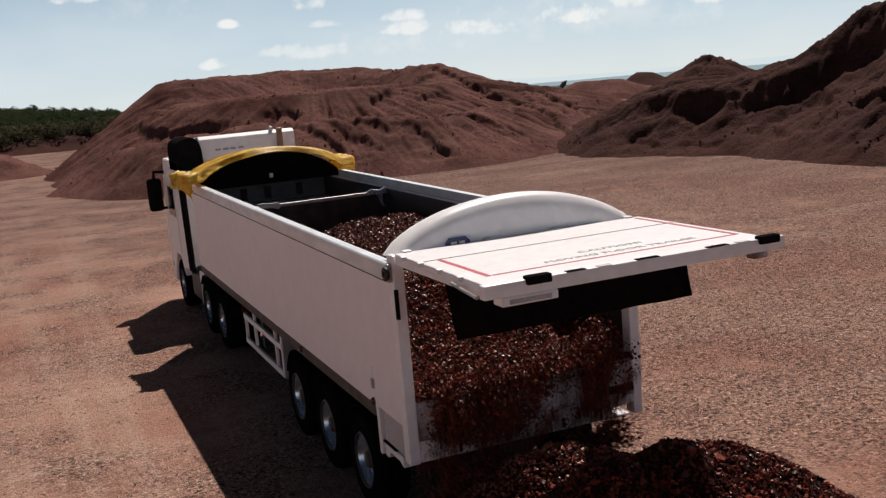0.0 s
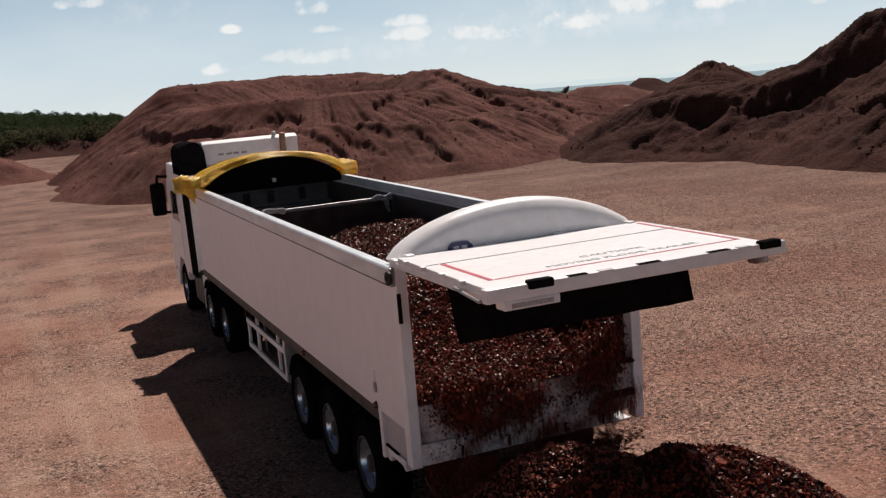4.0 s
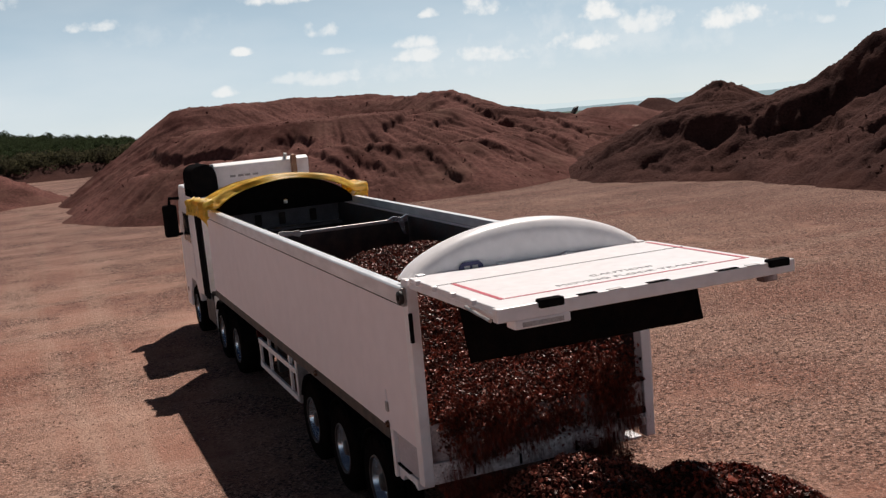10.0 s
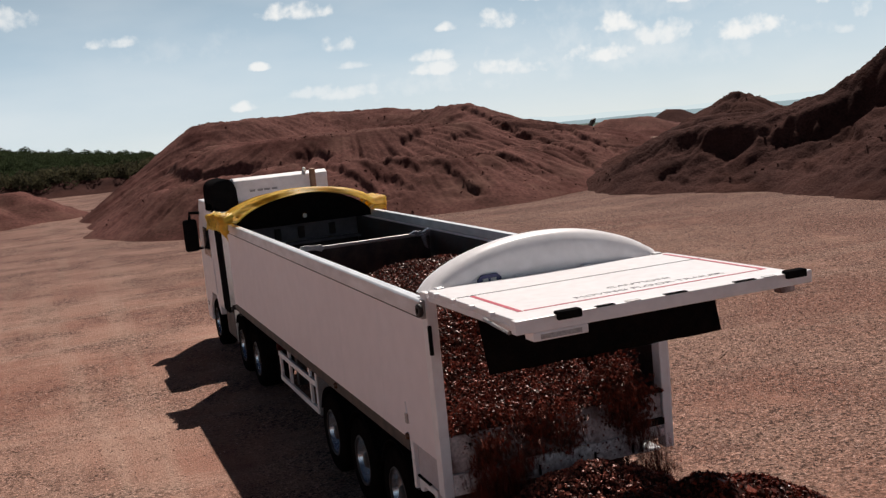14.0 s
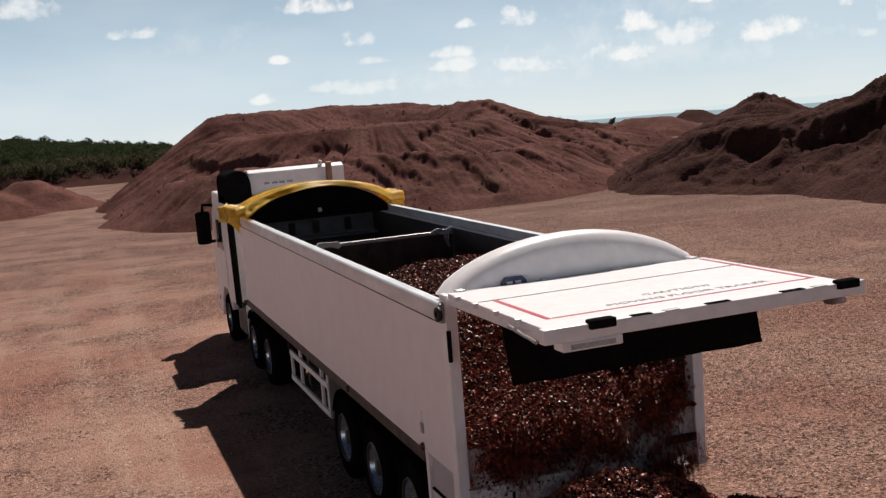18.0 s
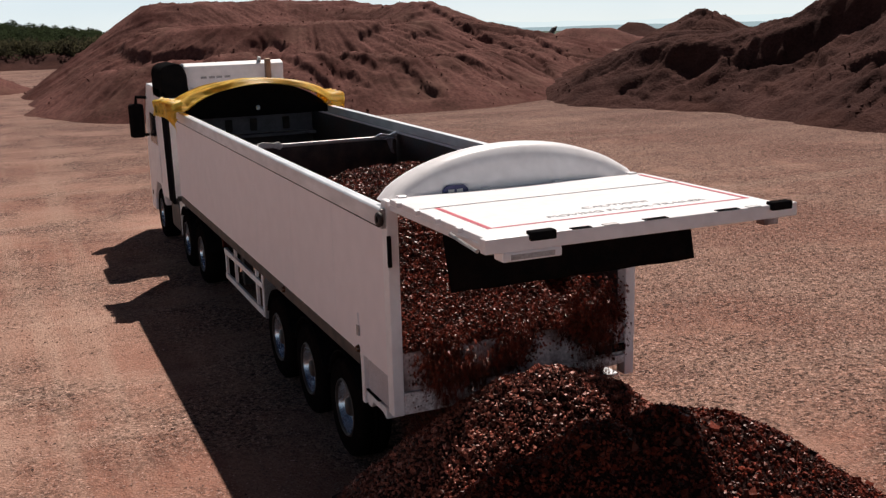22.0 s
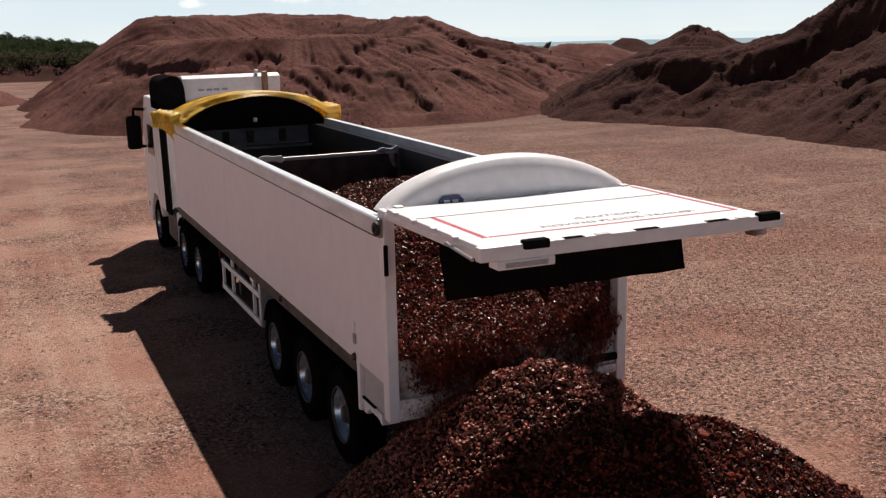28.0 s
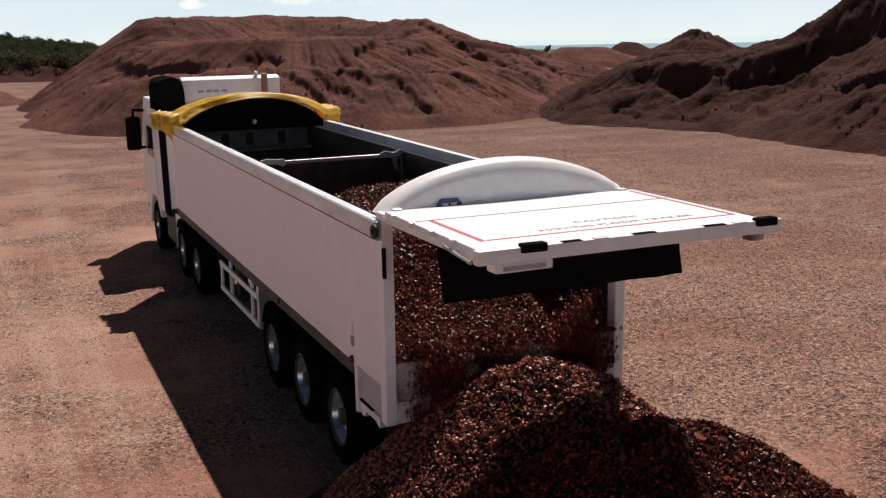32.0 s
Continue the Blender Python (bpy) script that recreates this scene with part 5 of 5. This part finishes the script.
def make_pebbles():
    rng = np.random.default_rng(21)
    n = 640000
    r, a = 38 * rng.random(n) ** 0.8, rng.uniform(0, 2 * math.pi, n)
    x, y = 1.5 + r * np.sin(a), -3 + r * np.cos(a)
    thick = fbm(x * 0.4, y * 0.4, 4) + 0.1 * np.clip(x / 3, -0.6, 1) + rng.uniform(-0.25, 0.25, n) - 0.018 * np.maximum(0, r - 9)
    ok = ((np.abs(x) > 1.5) | (y > 15)) & (thick > 0.46) & (y > -7) & (x > -14)
    x, y, r = x[ok], y[ok], r[ok]
    ob = stones("loose_gravel", np.stack([x, y, ground_height(x, y) + 0.002], 1), rng.uniform(0.005, 0.016, len(x)) * (1 + 0.018 * r), PEBBLE, 22, facets=-1, flat=0.45)
    tagged(ob, "loose brown gravel scattered over the yard", "gravel", kind="stuff")


make_pebbles()

# ---- trees ----


def tree(name, label, height, width, seed, category="tree", group="", low=0.35, leaf=None):
    rng = random.Random(seed)
    t = thing(name, label, category, group=group)
    trunk = tube([(0, 0, -0.5), (0.1, 0, height * 0.3), (0.05, 0.1, height * 0.6)], 0.02 * height, 7)
    for k in range(5):
        a = k * 1.3 + rng.random()
        tube([(0.05, 0, height * 0.3 + k * 0.05 * height), (math.cos(a) * width * 0.25, math.sin(a) * width * 0.25, height * (0.5 + 0.06 * k))], 0.009 * height, 5, trunk)
    part("trunk", trunk, BARK, t)
    verts, faces = [], []
    lobes = [(rng.gauss(0, width * 0.26), rng.gauss(0, width * 0.26), height * rng.uniform(low, 0.85), width * rng.uniform(0.16, 0.3)) for _ in range(11)]
    for lx, ly, lz, lr in lobes:
        for _ in range(170):
            u, v = rng.uniform(0, 6.28), math.acos(rng.uniform(-0.7, 1))
            r = lr * rng.uniform(0.75, 1.1)
            c = Vector((lx + r * math.sin(v) * math.cos(u), ly + r * math.sin(v) * math.sin(u), lz + r * math.cos(v) * 0.85))
            s = 0.024 * width * rng.uniform(0.6, 1.4)
            m = Euler((rng.uniform(0, 6), rng.uniform(0, 6), rng.uniform(0, 6))).to_matrix()
            i = len(verts)
            for p in ((-1, -0.6, 0), (1, -0.7, 0.2), (0.8, 0.8, 0), (-0.8, 0.7, 0.3)):
                verts.append(c + m @ Vector(p) * s)
            faces.append((i, i + 1, i + 2, i + 3))
    me = bpy.data.meshes.new("crown")
    me.from_pydata([tuple(v) for v in verts], [], faces)
    me.materials.append(leaf or LEAF)
    new("crown", me).parent = t
    return t


def wood(x, y):
    """Foot of a tree on the wooded hillside beyond the quarry, which falls away to the east."""
    return -7.8 + (y - 380) * 0.055 - 0.137 * (np.maximum(x, -25) + 5) * np.clip((y - 360) / 100, 0, 1)


def make_trees():
    rng = random.Random(5)
    kinds = [tree("tree", "dark green broadleaf tree at the quarry edge", h, w, s, group="trees at the quarry edge") for h, w, s in ((7.5, 7, 1), (6.5, 6, 2), (8, 6.5, 3))]
    bushes = [tree("bush", "dusty green scrub bush on the quarry bank", h, w, s, "bush", "scrub on the quarry bank", 0.08, SCRUB) for h, w, s in ((1.25, 3.4, 4), (0.9, 3.0, 5))]
    for k, t in enumerate(kinds):
        x, y = -16 + 16 * k, 400
        t.location = (x, y, float(wood(x, y)))
    for k, t in enumerate(bushes):
        x, y = -9 + 8 * k, 118
        t.location = (x, y, float(ground_height(np.array(x), np.array(y))))
    for k in range(252):
        row = k % 7
        x, y = -32 + (k // 7) * 2.4 + rng.uniform(-1.5, 1.5), 372 + row * 15 + rng.uniform(-6, 6)
        z = float(wood(x, y)) + rng.uniform(-0.8, 0.4)
        copy_thing(kinds[(k * 5 + row) % 3], Matrix.LocRotScale((x, y, z), Euler((0, 0, rng.uniform(0, 6))), None))
    for k in range(78):
        x, y = -22 + (k // 3) * 1.4 + rng.uniform(-1, 1), 96 + (k % 3) * 7 + rng.uniform(-2, 2)
        copy_thing(bushes[k % 2], Matrix.LocRotScale((x, y, float(ground_height(np.array(x), np.array(y))) + (0.9, 0.5, 0.2)[k % 3]), Euler((0, 0, rng.uniform(0, 6))), None))


make_trees()
WOOD_X, WOOD_Y = np.linspace(-150, 70, 90), np.linspace(330, 520, 60)
WOOD_GX, WOOD_GY = np.meshgrid(WOOD_X, WOOD_Y)
tagged(sheet("wooded_hill", WOOD_X, WOOD_Y, wood(WOOD_GX, WOOD_GY) - 0.2 + fbm(WOOD_GX * 0.1, WOOD_GY * 0.1, 3), LEAF), "dark green hillside under the far wood", "hill", kind="structure")

# far conveyor at the quarry edge
conveyor = thing("conveyor", "small dark inclined conveyor far off on the quarry edge", "conveyor", (68.5, 122.6, -0.2))
part("boom", prism([(-0.9, -0.6), (0.6, 1.25), (1.15, 1.45), (1.0, 0.9), (-0.4, -0.6)], "y", -0.3, 0.3, 0.03), CHASSIS, conveyor)
part("frame", prism([(-2.4, -0.6), (-2.2, 0.4), (-2.0, 0.4), (-1.8, -0.6)], "y", -0.4, 0.4, 0.03), CHASSIS, conveyor)


# stone falling off the end of the floor, in clumps that drop on to the heap and ride round again inside the load
CLUMPS = 160


def make_clumps():
    made = []
    for k in range(CLUMPS):
        rng = np.random.default_rng(100 + k)
        n = 210
        spots = np.stack([np.clip(rng.normal(0, 0.08, n), -0.15, 0.15), rng.uniform(-0.03, 0.03, n), rng.normal(0, 0.12, n)], 1)
        u = (k * 0.618) % 1
        x = (-0.93 + 1.8 * u, 0.5 + 0.38 * u, -0.4 + 0.55 * u, -0.95 + 0.42 * u, 0.55 + 0.32 * u, -0.98 + 0.6 * u)[k % 6]
        ob = stones("falling_stones", spots, 0.004 + 0.014 * rng.random(n) ** 1.6, STONE, 200 + k)
        ob.location = (x, 0.3, FLOOR - 0.15)
        tagged(ob, "clump of loose red stone spilling off the trailer floor", "gravel", "spilling stone", "stuff")
        made.append((ob, x))
    return made


def spill():
    """Each clump slides off the floor's end, drops on to the heap and comes round again behind the board."""
    rng = random.Random(8)
    for ob, x in clumps:
        steps, t = [], rng.uniform(-1.3, -0.2)
        while t < 33:
            xx, y, turn, drop = x + rng.uniform(-0.1, 0.1), rng.uniform(-0.12, -0.06), rng.uniform(-30, 30), FLOOR + 0.04 + (rng.uniform(0.0, 0.3) if x > 0.5 else 0)
            steps += [(t, xx, y + 0.06, drop, 0, turn), (t + 0.17, xx, y, drop - 0.14, 20, turn), (t + 0.33, xx, y - 0.04, drop - 0.5, 35, turn), (t + 0.43, xx, y - 0.08, drop - 0.95, 40, turn),
                      (t + 0.6, xx, 0.3, 0.75, 20, turn), (t + 0.8, x, 0.45, FLOOR - 0.15, 0, 0)]
            t += rng.uniform(0.95, 1.25)
        a = np.array(steps)
        ends = [[e] + [float(np.interp(e, a[:, 0], a[:, c])) for c in range(1, 6)] for e in (0, 32)]
        inner = [list(r) for r in steps if 0.05 < r[0] < 31.95]
        walk(ob, [(float(r[0]), pose(r[1], r[2], r[3], r[4], 0, r[5])) for r in [ends[0]] + inner + [ends[1]]])


clumps = make_clumps()


def motions():
    y0, y1 = BULK
    walk(bulkhead, [(0, pose(0, y0, FLOOR)), (32, pose(0, y1, FLOOR))])
    walk(load_bed, [(0, pose(0, y0, 0)), (32, pose(0, y1, 0))])
    walk(pile, [(t, pose(0, 0, z)) for t, z in RISE])
    spill()


motions()
